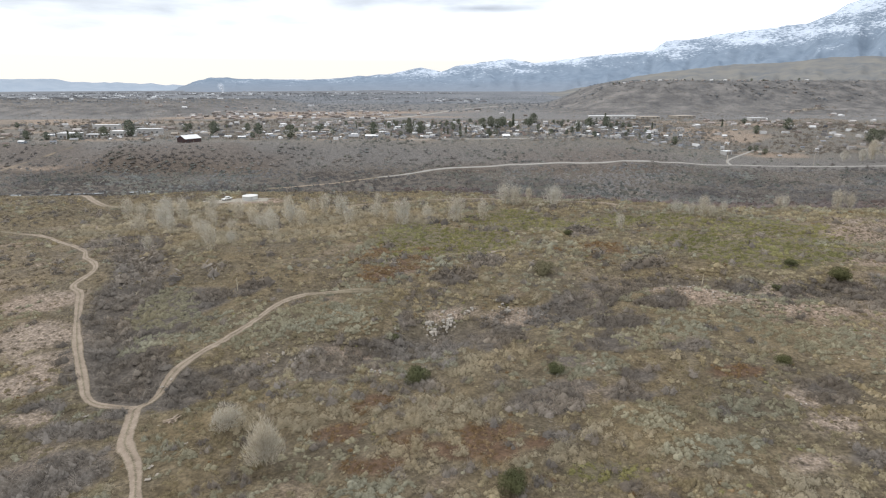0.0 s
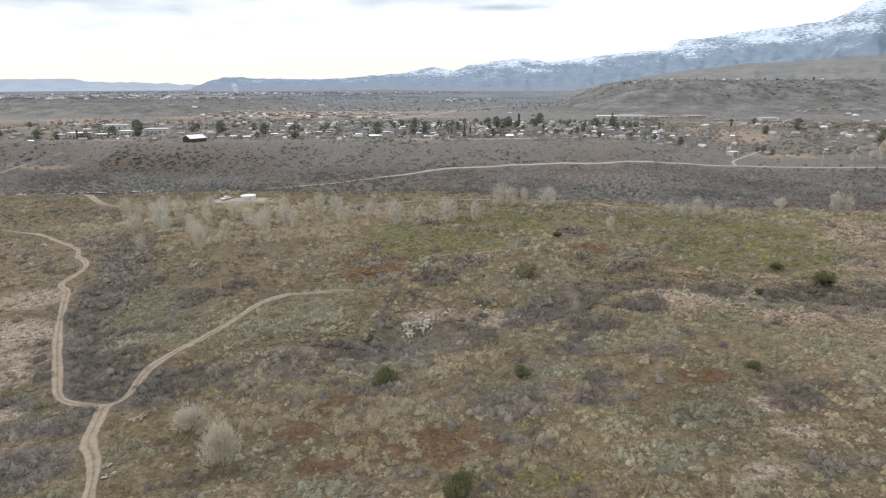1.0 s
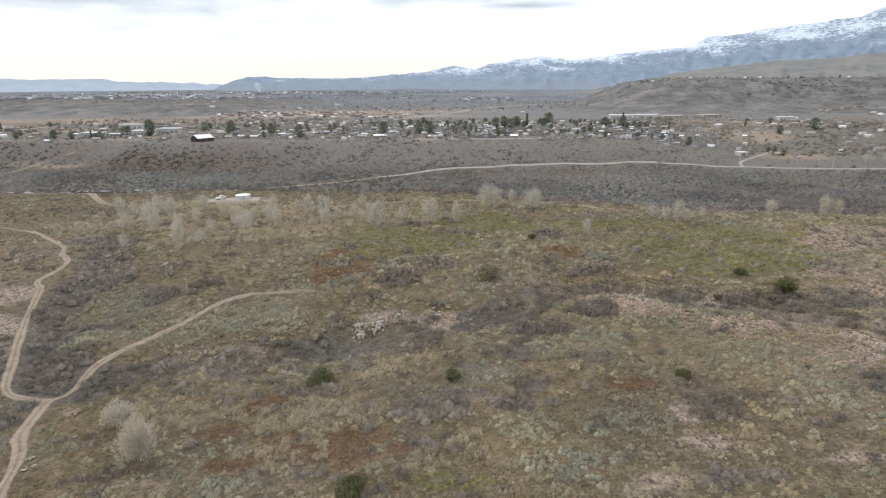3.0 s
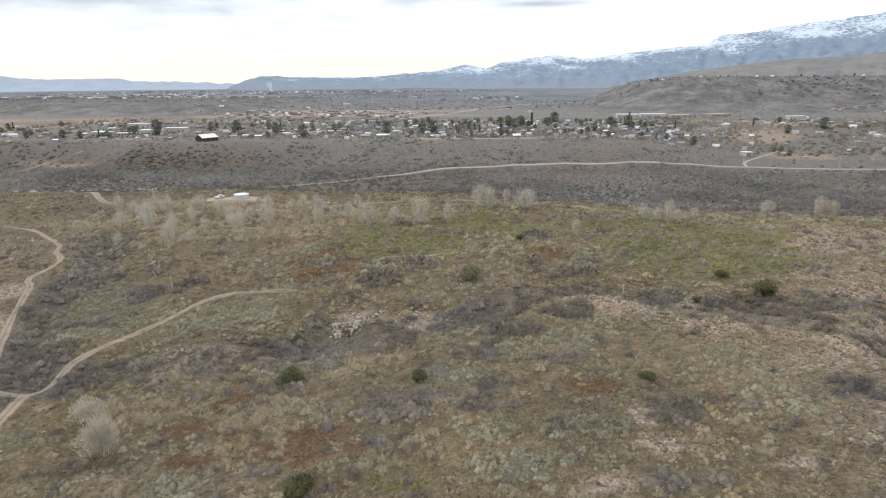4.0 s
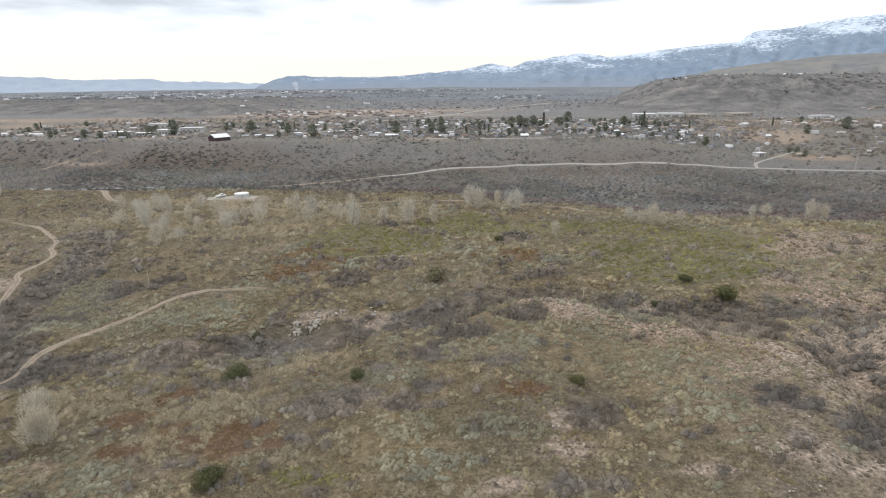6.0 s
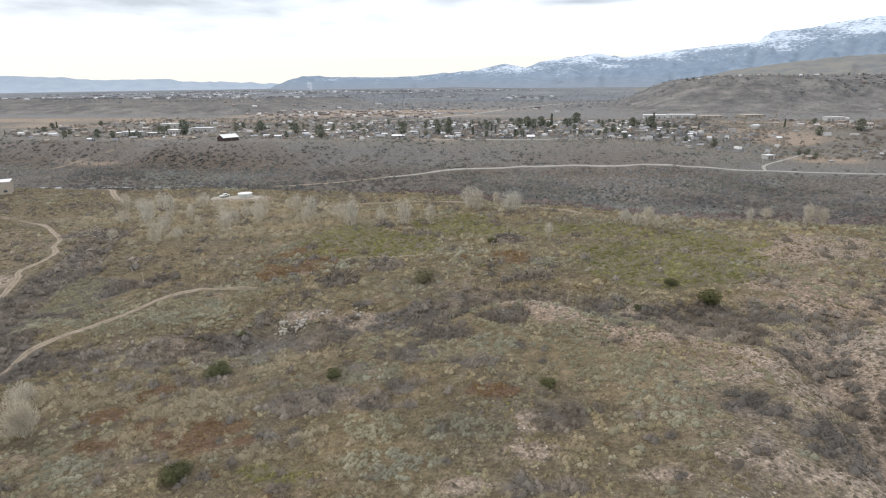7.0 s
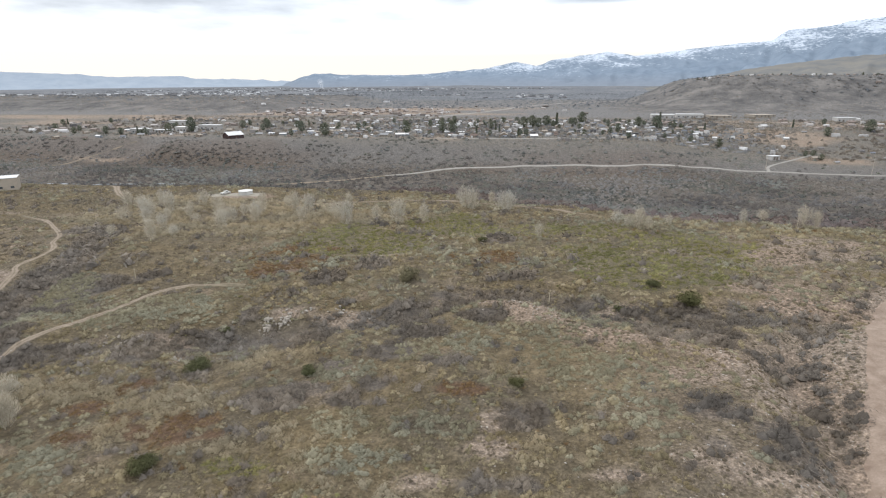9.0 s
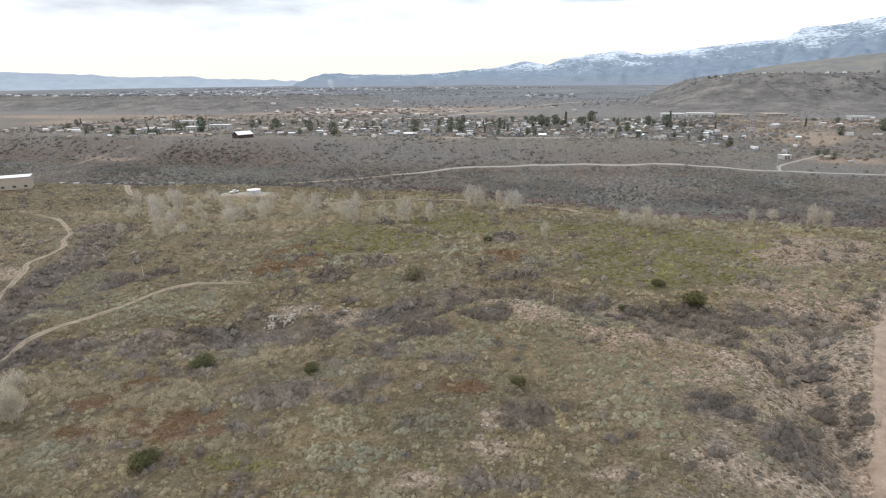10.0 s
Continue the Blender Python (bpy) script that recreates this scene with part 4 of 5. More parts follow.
def near_scrub():
    r = np.random.default_rng(8)
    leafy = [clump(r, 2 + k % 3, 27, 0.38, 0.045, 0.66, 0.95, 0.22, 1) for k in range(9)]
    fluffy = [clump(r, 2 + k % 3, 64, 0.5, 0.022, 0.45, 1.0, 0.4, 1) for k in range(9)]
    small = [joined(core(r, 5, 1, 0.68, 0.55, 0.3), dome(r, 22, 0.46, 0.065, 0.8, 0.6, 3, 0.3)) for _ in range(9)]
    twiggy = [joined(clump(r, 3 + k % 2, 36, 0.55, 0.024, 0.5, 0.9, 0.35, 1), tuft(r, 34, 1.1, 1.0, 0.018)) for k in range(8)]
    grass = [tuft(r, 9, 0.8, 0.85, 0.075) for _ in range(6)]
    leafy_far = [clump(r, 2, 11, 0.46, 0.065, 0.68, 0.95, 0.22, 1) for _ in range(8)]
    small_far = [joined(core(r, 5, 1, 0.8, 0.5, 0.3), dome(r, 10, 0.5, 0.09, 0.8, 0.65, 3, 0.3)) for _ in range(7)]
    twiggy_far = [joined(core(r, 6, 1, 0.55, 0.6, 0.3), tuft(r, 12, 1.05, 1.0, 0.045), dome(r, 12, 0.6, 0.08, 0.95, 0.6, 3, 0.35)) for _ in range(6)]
    kind = lambda k, dense: lambda x, y: dense * shares(x, y)[k] * (1 - (0.6 if k not in (1, 6) else 0.0) * cover(x, y)[0])
    for area, n, big, low, bush in (((-135, 130, 40, 126), 1.0, leafy, small, twiggy), ((-270, 200, 126, 276), 1.9, leafy_far, small_far, twiggy_far)):
        k = lambda c: int(c * n)
        g = 1.0 if n == 1.0 else 1.6
        near = n == 1.0
        grow("dry_grass", "straw-coloured dry grass tussocks over the slope", "grass", grass if near else small_far, area, k(8000 if near else 6000),
             lambda x, y: 0.85 * (1 - 0.7 * cover(x, y)[0]) * (1 - 0.6 * np.maximum(shares(x, y)[6], shares(x, y)[4])), (0.25, 0.75), STRAW, 14, 1, 0.9)
        grow("low_scrub", "low khaki dry shrubs scattered closely over the slope", "shrubs", low, area, k(8500 if near else 10000),
             lambda x, y: (0.5 - 0.2 * cover(x, y)[0]) * (1 - shares(x, y)[3]) * (1 - shares(x, y)[6]), (0.2 * g, 0.6 * g), KHAKI, 16, 2)
        grow("khaki_shrubs", "rounded khaki-brown dry shrubs", "shrubs", big, area, k(19000 if near else 13000), kind(0, 0.95), (0.45 * g, 1.45 * g), KHAKI, 14, 3)
        grow("brown_scrub", "low grey-brown shrubs dotted over bare soil and slope", "shrubs", low, area, k(15000), lambda x, y: np.maximum(0.8 * shares(x, y)[1], 0.35 * cover(x, y)[0]), (0.2 * g, 0.75 * g), BROWN, 14, 9, 0.9)
        grow("straw_shrubs", "fluffy pale straw-coloured shrubs", "shrubs", fluffy if near else big, area, k(12000 if near else 9500), kind(2, 0.9), (0.8 * g, 2.4 * g), FLUFF, 14, 8, 0.75)
        grow("sage_shrubs", "grey-green sage shrubs in loose patches", "shrubs", big, area, k(21000 if near else 15000), kind(3, 0.95), (0.6 * g, 1.6 * g), SAGE, 14, 4)
        grow("olive_shrubs", "olive-green low shrubs carpeting the terrace", "shrubs", low if near else big, area, k(34000 if near else 22000), kind(4, 0.95), (0.3 * g, 1.05 * g), OLIVE, 9, 5, 0.8)
        grow("rust_shrubs", "rust-brown dry shrubs in patches", "shrubs", low, area, k(34000), kind(5, 0.95), (0.3 * g, 0.95 * g), RUST, 12, 6, 0.7)
        grow("thicket_bushes", "large leafless grey-brown bushes standing singly", "shrubs", bush, area, k(900 if near else 1500),
             lambda x, y: 0.2 + 0.3 * ramp(0.1, 0.5, waves(x, y, 40, 408, 3)), (1.2, 2.4 * g), TWIG, 12, 20, 0.85)
        grow("bare_brush", "leafless grey-brown brush thickets along the gullies", "brush", bush, area, k(7500 if near else 11000), kind(6, 0.95), (1.0 * g ** 0.4, 2.9 * g ** 0.4), TWIG, 14, 7, 0.85)


def far_scrub():
    r = np.random.default_rng(9)
    rough = [joined(core(r, 5, 1, 0.95, 0.65, 0.6, -0.1), dome(r, 4, 0.6, 0.2, up=0.7)) for _ in range(6)]
    lump = [joined(core(r, 5, 1, 0.95, 0.55, 0.75, 0.0), dome(r, 2, 0.7, 0.22, up=0.8)) for _ in range(6)]
    wisp = [joined(core(r, 5, 1, 0.85, 0.75, 0.5, -0.15), tuft(r, 6, 1.0, 1.0, 0.07), dome(r, 4, 0.6, 0.16, 0.9, 0.7, up=0.6)) for _ in range(6)]
    bank = lambda x, y: ramp(0.0, 14.0, y - rim(x))
    grow("valley_brush", "leafless grey brush thickets on the valley floor", "brush", wisp, (-500, 470, 205, 420), 31000,
         lambda x, y: bank(x, y) * (0.5 + 0.45 * ramp(-0.3, 0.4, waves(x, y, 45, 411, 3))) * ramp(400, 350, y), (0.9, 2.6), DUSK, 48, 11, 0.8)
    grow("bank_brush", "dark reddish leafless thickets under the terrace edge", "brush", wisp, (-60, 330, 195, 300), 15000,
         lambda x, y: bank(x, y) * ramp(46, 24, y - rim(x)) * 0.95 * ramp(-40, 20, x), (1.2, 3.8), WINE, 30, 16, 0.8)
    grow("valley_shrubs", "grey-green shrubs on the valley floor and bluff", "shrubs", rough, (-540, 500, 205, 450), 34000,
         lambda x, y: bank(x, y) * (0.12 + 0.88 * ramp(-0.05, 0.3, waves(x, y, 48, 412, 3))) * (0.22 + 0.78 * ramp(368, 340, y)), (0.8, 2.6), GREYLEAF, 40, 12)
    grow("bluff_shrubs", "small dark shrubs dotted over the bluff and plain", "shrubs", rough, (-700, 900, 330, 760), 2200,
         lambda x, y: 0.5 + 0 * x, (0.6, 1.7), DARK, 60, 13)
    grow("plain_scrub", "dull khaki scrub over the bluff and plain", "shrubs", rough, (-1150, 900, 330, 1050), 26000,
         lambda x, y: 0.6 - 0.6 * cover(x, y)[0], (0.5, 1.4), HEATH, 60, 14)
    grow("hill_scrub", "dull dark scrub over the flat-topped hill and mesa", "shrubs", lump, (-1500, 1000, 740, 1300), 20000,
         lambda x, y: 0.75 * ramp(150, 240, x) * ramp(1120, 1060, y) + 0.85 * ramp(-240, -330, x) + 0.35 * ramp(10, 50, x) * ramp(180, 140, x) * ramp(850, 920, y), (0.9, 2.8), TWIG, 90, 18, 0.55)
    grow("town_brush", "leafless grey garden trees and brush between the houses", "trees", wisp, (-480, 480, 425, 680), 5200,
         lambda x, y: 0.5 + 0 * x, (1.2, 3.2), TWIG, 60, 17, 1.1)
    grow("garden_trees", "dull grey-green rounded garden trees between the houses", "trees", rough, (-150, 240, 436, 660), 2600,
         lambda x, y: 0.6 + 0 * x, (1.5, 3.2), HEATH, 60, 21, 1.1)
    grow("yard_brush", "bare brown brush and small trees around the outlying yards", "trees", wisp, (225, 560, 425, 720), 3200,
         lambda x, y: ramp(-0.2, 0.4, waves(x, y, 40, 423, 3)), (1.2, 3.2), TWIG, 60, 22, 0.9)
    grow("distant_woods", "hazy blue-grey distant woodland across the plain", "trees", lump, (-2400, 1500, 900, 2900), 26000,
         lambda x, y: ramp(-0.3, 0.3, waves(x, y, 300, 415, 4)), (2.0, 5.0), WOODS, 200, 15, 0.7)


def soil_scrub():
    """Small dark shrubs standing apart on bare soil."""
    r = np.random.default_rng(14)
    dots = [joined(core(r, 5, 1, 0.75, 0.6, 0.25), dome(r, 9, 0.5, 0.075, 0.85, 0.65, 3, 0.25)) for _ in range(8)]
    grow("soil_shrubs", "small dark brown shrubs standing apart on pale soil", "shrubs", dots, (40, 175, 42, 205), 42000,
         lambda x, y: 0.55 * ramp(0.2, 0.7, cover(x, y)[0]), (0.2, 0.6), BROWN, 12, 23, 0.95)


def stones():
    """Pale stones strewn over bare soil."""
    r = np.random.default_rng(10)
    shapes = []
    for _ in range(5):
        p = np.array([(1, 0, 0), (0, 1, 0), (-1, 0, 0), (0, -1, 0), (0, 0, 0.8), (0, 0, -0.5)]) * r.uniform(0.6, 1.3, (6, 1))
        c = p[np.array([(0, 1, 4), (1, 2, 4), (2, 3, 4), (3, 0, 4), (1, 0, 5), (2, 1, 5), (3, 2, 5), (0, 3, 5)])]
        m = np.cross(c[:, 1] - c[:, 0], c[:, 2] - c[:, 0])
        shapes.append((c, np.repeat((m / np.linalg.norm(m, axis=1, keepdims=True))[:, None], 3, 1), np.zeros(8)))
    grow("loose_stones", "pale stones strewn over bare soil", "stones", shapes, (-60, 150, 42, 175), 44000,
         lambda x, y: 0.75 * cover(x, y)[0] + 0.02, (0.06, 0.32), STONE, 10, 19, 0.6)


near_scrub()
far_scrub()
soil_scrub()
stones()


# ---- single trees ----
def juniper_kind(seed, tall, wide, leaf=None):
    """Evergreen: short trunk, a lumpy crown of many leaf clumps."""
    r = np.random.default_rng(seed)
    ob = thing("juniper", "dense dark green juniper bush among dry scrub", "tree", group="junipers")
    bm = bmesh.new()
    cone(bm, (0, 0, -0.3), (0.1, 0, tall * 0.45), 0.16, 0.08)
    cone(bm, (0, 0, 0.2), (0.5, 0.2, tall * 0.5), 0.09, 0.04)
    cone(bm, (0, 0, 0.2), (-0.4, -0.3, tall * 0.5), 0.09, 0.04)
    part("trunk", bm, BARK, ob)
    lumps = []
    for _ in range(9):
        a, q = r.uniform(0, 6.28), r.uniform(0, 0.55) ** 0.8
        c = np.array([np.cos(a) * q * wide, np.sin(a) * q * wide, tall * r.uniform(0.3, 0.68)])
        d = r.normal(0, 1, (420, 3))
        d /= np.linalg.norm(d, axis=1, keepdims=True)
        lumps.append(blades(r, c + d * (r.uniform(0.6, 1.0, 420) * wide * r.uniform(0.35, 0.55))[:, None] * [1, 1, 0.75], d, 0.3, 0.055, 0.3))
    c, soft, shade = joined(*lumps)
    c[..., 2] = np.maximum(c[..., 2], 0.05)
    part("crown", leaf_mesh("crown", c, soft, leaf or JUNIPER, np.clip(0.5 + shade, 0, 1)), None, ob, "dense fine leaves")
    return ob


def bare_kind(seed, tall, wide, n=1150):
    """Leafless sapling: several stems from one foot and a soft haze of fine pale twigs, widest at half height."""
    r = np.random.default_rng(seed)
    ob = thing("bare_tree", "leafless pale many-stemmed tree on the terrace", "tree", group="pale leafless trees")
    part("trunk", cone(bmesh.new(), (0, 0, -0.4), (0.05, 0, tall * 0.16), 0.13, 0.09), PALEBARK, ob)
    for k in range(6):
        a = k * 1.05 + r.uniform(-0.3, 0.3)
        lean = wide * r.uniform(0.1, 0.6)
        part("limb", cone(bmesh.new(), (0.03, 0, tall * r.uniform(0.04, 0.14)), (np.cos(a) * lean, np.sin(a) * lean, tall * r.uniform(0.6, 0.85)), 0.055, 0.015, 5), PALEBARK, ob)
    d = r.normal(0, 1, (n, 3))
    d /= np.linalg.norm(d, axis=1, keepdims=True)
    q = r.uniform(0, 1, n) ** 0.45 * (1 + 0.18 * np.sin(3 * np.arctan2(d[:, 1], d[:, 0]) + seed) + 0.15 * np.sin(5 * d[:, 2] + seed))
    foot = d * q[:, None] * [wide, wide, tall * 0.46] + [0, 0, tall * 0.47]
    foot[:, 2] = np.maximum(foot[:, 2], 0.1)
    out = np.stack([r.normal(0, 0.3, n), r.normal(0, 0.3, n), r.uniform(0.5, 1.2, n)], 1)
    out[:, :2] += d[:, :2] * 0.45
    out /= np.linalg.norm(out, axis=1, keepdims=True)
    side = np.cross(out, r.normal(0, 1, (n, 3)))
    side *= (0.02 if n < 2000 else 0.032) / np.linalg.norm(side, axis=1, keepdims=True)
    c = np.stack([foot - side, foot + side, foot + out * (tall * r.uniform(0.09, 0.17, n))[:, None]], 1)
    soft = d * [0.5, 0.5, 0.2] + [0, 0, 0.75]
    soft /= np.linalg.norm(soft, axis=1, keepdims=True)
    turn = (np.cross(c[:, 1] - c[:, 0], c[:, 2] - c[:, 0]) * soft).sum(1) < 0
    c[turn] = c[turn][:, ::-1]
    part("crown", leaf_mesh("crown", c, np.repeat(soft[:, None], 3, 1), PALE, r.uniform(0, 1, n)), None, ob, "haze of fine pale bare twigs")
    return ob


def plant(kinds, spots, group_scale=(0.85, 1.15), label=None):
    used = set()
    for k, (x, y, s) in enumerate(spots):
        src = kinds[k % len(kinds)]
        m = pose(x, y, float(height(x, y)) - 0.05, 0, 0, 47 * k) @ Matrix.Scale(s * ((0.9 + 0.75 * (k * 0.618 % 1.0)) if src.name.startswith("bare") and len(spots) > 5 else 1.3 if src.name.startswith("bare") else 1.0), 4)
        ob = src if src.name not in used else copy_thing(src, m)
        if ob is src:
            used.add(src.name)
        ob.matrix_basis = m


plant([juniper_kind(21, 2.8, 3.1), juniper_kind(22, 2.7, 2.6)],
      [(-4.8, 82.3, 0.95), (19.2, 80.6, 0.66), (85.7, 124.2, 0.62), (91.8, 116, 1.15), (8.6, 52.2, 0.8), (77, 114.8, 0.5), (56.3, 79, 0.5), (40.8, 168, 0.7), (-10, 101, 0.4)])
DRAB_BUSH = juniper_kind(23, 2.9, 3.0, DRAB)
tagged(DRAB_BUSH, "broad drab olive-brown leafy bush beside the gully", "bush")
plant([DRAB_BUSH], [(25.7, 128.3, 1.25)])
TREES = [(-57, 228, 1.1), (-50, 221, 1.1), (-27, 210, 1.2), (-15, 192, 1.1), (-29, 234, 0.9), (-6, 203, 1.2), (5, 196, 1.2), (15, 197, 1.1), (27, 226, 1.2), (31, 222, 1.1), (38, 232, 1.0), (45, 214, 1.2), (47, 219, 1.1), (59, 172, 1.0),
         (86, 192, 0.7), (89, 187, 0.75), (92, 184, 0.8), (95, 184, 0.7), (103, 191, 0.7), (-70, 154, 0.9), (-125, 216, 1.0), (-104, 194, 1.1), (-105, 210, 1.2), (-66, 160, 0.8)]
TREES += [(-58, 176, 0.9), (-52, 190, 1.0), (-77, 188, 0.9), (-84, 214, 1.0), (-91, 190, 0.9), (-60, 205, 1.0), (-36, 198, 0.9), (-22, 200, 0.9), (-112, 190, 0.9), (-74, 202, 1.0), (-94, 209, 1.1), (-101, 229, 1.0), (-66, 196, 1.1), (-65, 220, 0.9), (-67, 191, 1.0), (-95, 164, 0.9), (-129, 213, 1.0), (147, 228, 0.9), (146, 193, 0.8), (149, 191, 0.8), (-70, 212, 1.0), (-43, 220, 1.0), (128, 195, 0.7),
          (-86, 180, 0.9), (-80, 172, 0.8), (-98, 186, 1.0), (-110, 203, 1.0), (-117, 221, 1.1), (-88, 199, 1.0), (300, 400, 1.1), (312, 398, 1.4), (322, 402, 1.5), (333, 398, 1.4), (343, 404, 1.5), (352, 399, 1.3), (362, 403, 1.4), (372, 398, 1.3)]
plant([bare_kind(31, 6.4, 1.8, 1400), bare_kind(32, 7.0, 1.4, 1250), bare_kind(33, 5.6, 2.1, 1500)], TREES)
plant([bare_kind(34, 6.8, 2.3, 3000), bare_kind(35, 4.0, 2.5, 2600)], [(-23.8, 60.2, 0.8), (-32.0, 68.0, 0.72)])


# ---- buildings ----
def gable_house(name, label, wide, deep, tall, pitch, wall, roof, group="houses of the town"):
    """A one-storey house with a gabled roof with eaves, a door and windows."""
    ob = thing(name, label, "house", group=group)
    w, d = wide / 2, deep / 2
    bm = bmesh.new()
    pts = [(-w, -d, -1.2), (w, -d, -1.2), (w, d, -1.2), (-w, d, -1.2), (-w, -d, tall), (w, -d, tall), (w, d, tall), (-w, d, tall), (-w, 0, tall + pitch), (w, 0, tall + pitch)]
    v = [bm.verts.new(p) for p in pts]
    for f in ((0, 1, 5, 4), (2, 3, 7, 6), (1, 2, 6, 9, 5), (3, 0, 4, 8, 7), (4, 5, 9, 8), (6, 7, 8, 9), (3, 2, 1, 0)):
        bm.faces.new([v[i] for i in f])
    part("wall", bm, wall, ob)
    bm = bmesh.new()
    e, h = 0.5, 0.16
    slope = pitch / d
    for s in (-1, 1):
        lo, hi = (s * (d + e), tall - e * slope + 0.03), (0, tall + pitch + 0.03)
        c = [bm.verts.new((x, y, z + k)) for k in (0, h) for x, (y, z) in ((-w - e, lo), (w + e, lo), (w + e, hi), (-w - e, hi))]
        for f in ((0, 1, 2, 3), (7, 6, 5, 4), (0, 4, 5, 1), (1, 5, 6, 2), (3, 2, 6, 7), (0, 3, 7, 4)):
            bm.faces.new([c[i] for i in f])
    bmesh.ops.recalc_face_normals(bm, faces=bm.faces)
    top = part("roof", bm, roof, ob)
    if wide < 13:
        part("chimney", block(bmesh.new(), wide * 0.22, 0.5, tall, wide * 0.22 + 0.7, 1.2, tall + pitch + 0.9, 0.04), DOOR, top, "brick chimney")
    part("door", block(bmesh.new(), -0.5, -d - 0.05, 0, 0.5, -d + 0.02, 2.05), DOOR, ob)
    for x in (-wide * 0.34, -wide * 0.17, wide * 0.2, wide * 0.36):
        part("window", block(bmesh.new(), x - 0.7, -d - 0.04, 0.95, x + 0.7, -d + 0.02, 2.05), GLASS, ob)
    for s in (-1, 1):
        part("window", block(bmesh.new(), s * w - 0.03, -0.8, 0.95, s * w + 0.03, 0.8, 2.05), GLASS, ob)
    return ob


def flat_building(name, label, wide, deep, tall, wall, roof, category="building", group="", doors=2):
    """A low flat-roofed building with a parapet, a door or two and a row of windows."""
    ob = thing(name, label, category, group=group)
    w, d = wide / 2, deep / 2
    part("wall", block(bmesh.new(), -w, -d, -1.5, w, d, tall), wall, ob)
    bm = block(bmesh.new(), -w - 0.25, -d - 0.25, tall + 0.004, w + 0.25, d + 0.25, tall + 0.32, 0.05)
    part("roof", bm, roof, ob)
    for k in range(doors):
        x = -w + wide * (k + 1) / (doors + 1)
        part("door", block(bmesh.new(), x - 0.9, -d - 0.05, -0.1, x + 0.9, -d + 0.02, 2.2), DOOR, ob)
    n = max(2, int(wide / 5))
    for k in range(n):
        x = -w + wide * (k + 0.5) / n
        if all(abs(x + w - wide * (j + 1) / (doors + 1)) > 1.8 for j in range(doors)):
            part("window", block(bmesh.new(), x - 0.8, -d - 0.04, 1.0, x + 0.8, -d + 0.02, 2.1), GLASS, ob)
    return ob


def put(ob, x, y, turn=0.0, up=0.0, scale=1.0):
    ob.matrix_basis = pose(x, y, float(height(x, y)) + up, 0, 0, turn) @ Matrix.Scale(scale, 4)
    return ob


def conifer_kind(seed, tall, wide, slim):
    """Town tree: trunk and a crown of leaf clumps, tapered when slim."""
    r = np.random.default_rng(seed)
    ob = thing("evergreen_tree", "dark green evergreen tree between the houses", "tree", group="town trees")
    part("trunk", cone(bmesh.new(), (0, 0, -0.5), (0, 0, tall * 0.5), 0.3, 0.15), BARK, ob)
    n = 460
    z = r.uniform(0.1, 1.0, n)
    rad = (1 - z) ** 0.8 * wide if slim else wide * np.sqrt(np.clip(1 - ((z - 0.55) / 0.47) ** 2, 0.02, 1)) * (1 + 0.25 * r.normal(0, 1, n))
    a = r.uniform(0, 6.283, n)
    d = np.stack([np.cos(a), np.sin(a), 0.3 + 0 * a], 1)
    c = np.stack([np.cos(a) * rad, np.sin(a) * rad, z * tall], 1) * np.stack([r.uniform(0.6, 1, n), r.uniform(0.6, 1, n), np.ones(n)], 1)
    v, soft, shade = blades(r, c, d, tall * 0.13, tall * 0.032, 0.3)
    part("crown", leaf_mesh("crown", v, soft, DARK, np.clip(r.normal(0.6, 0.2, n), 0, 1)), None, ob)
    return ob


def far_houses(lots):
    """The houses behind the nearest, joined: gabled blocks too small to tell apart."""
    r = np.random.default_rng(23)
    p = np.array(lots, float)
    n = len(p)
    a = np.radians(p[:, 2] + r.uniform(-6, 6, n))[:, None]
    w, d, h, g = (r.uniform(lo, hi, n)[:, None] for lo, hi in ((2.0, 3.6), (1.6, 2.4), (1.4, 1.9), (0.6, 1.1)))
    sx, sy, sz, sg = (np.array(v) for v in ((-1, 1, 1, -1, -1, 1, 1, -1, -1.06, 1.06), (-1, -1, 1, 1, -1.12, -1.12, 1.12, 1.12, 0, 0), (0, 0, 0, 0, 1, 1, 1, 1, 1, 1), (0, 0, 0, 0, 0, 0, 0, 0, 1, 1)))
    u, v = sx * w, sy * d
    z = height(p[:, 0], p[:, 1])[:, None] - 0.8 + sz * (h + 0.8) + sg * g
    c = np.stack([p[:, :1] + u * np.cos(a) - v * np.sin(a), p[:, 1:2] + u * np.sin(a) + v * np.cos(a), z], -1)
    f = np.array([(0, 1, 5, 4), (2, 3, 7, 6), (1, 2, 6, 5), (3, 0, 4, 7), (4, 5, 9, 8), (6, 7, 8, 9), (5, 6, 9, 9), (7, 4, 8, 8)])
    tri = np.concatenate([f[:, [0, 1, 2]], f[:6][:, [0, 2, 3]]])
    faces = (np.arange(n)[:, None, None] * 10 + tri[None]).reshape(-1, 3)
    m, nt, body = surface("outlying_houses", 0.8)
    isle = nt.nodes.new("ShaderNodeNewGeometry").outputs["Random Per Island"]
    tone = ramp_node(nt, isle, [(0.0, (0.11, 0.095, 0.085)), (0.4, (0.235, 0.19, 0.165)), (0.75, (0.30, 0.265, 0.24)), (1.0, (0.56, 0.55, 0.54))])
    nt.links.new(tone.outputs["Color"], body.inputs["Base Color"])
    tagged(new("outlying_houses", mesh_of("outlying_houses", c.reshape(-1, 3), faces, m, flat=True)), "small pale and tan houses scattered at the back of town", "houses", kind="stuff")


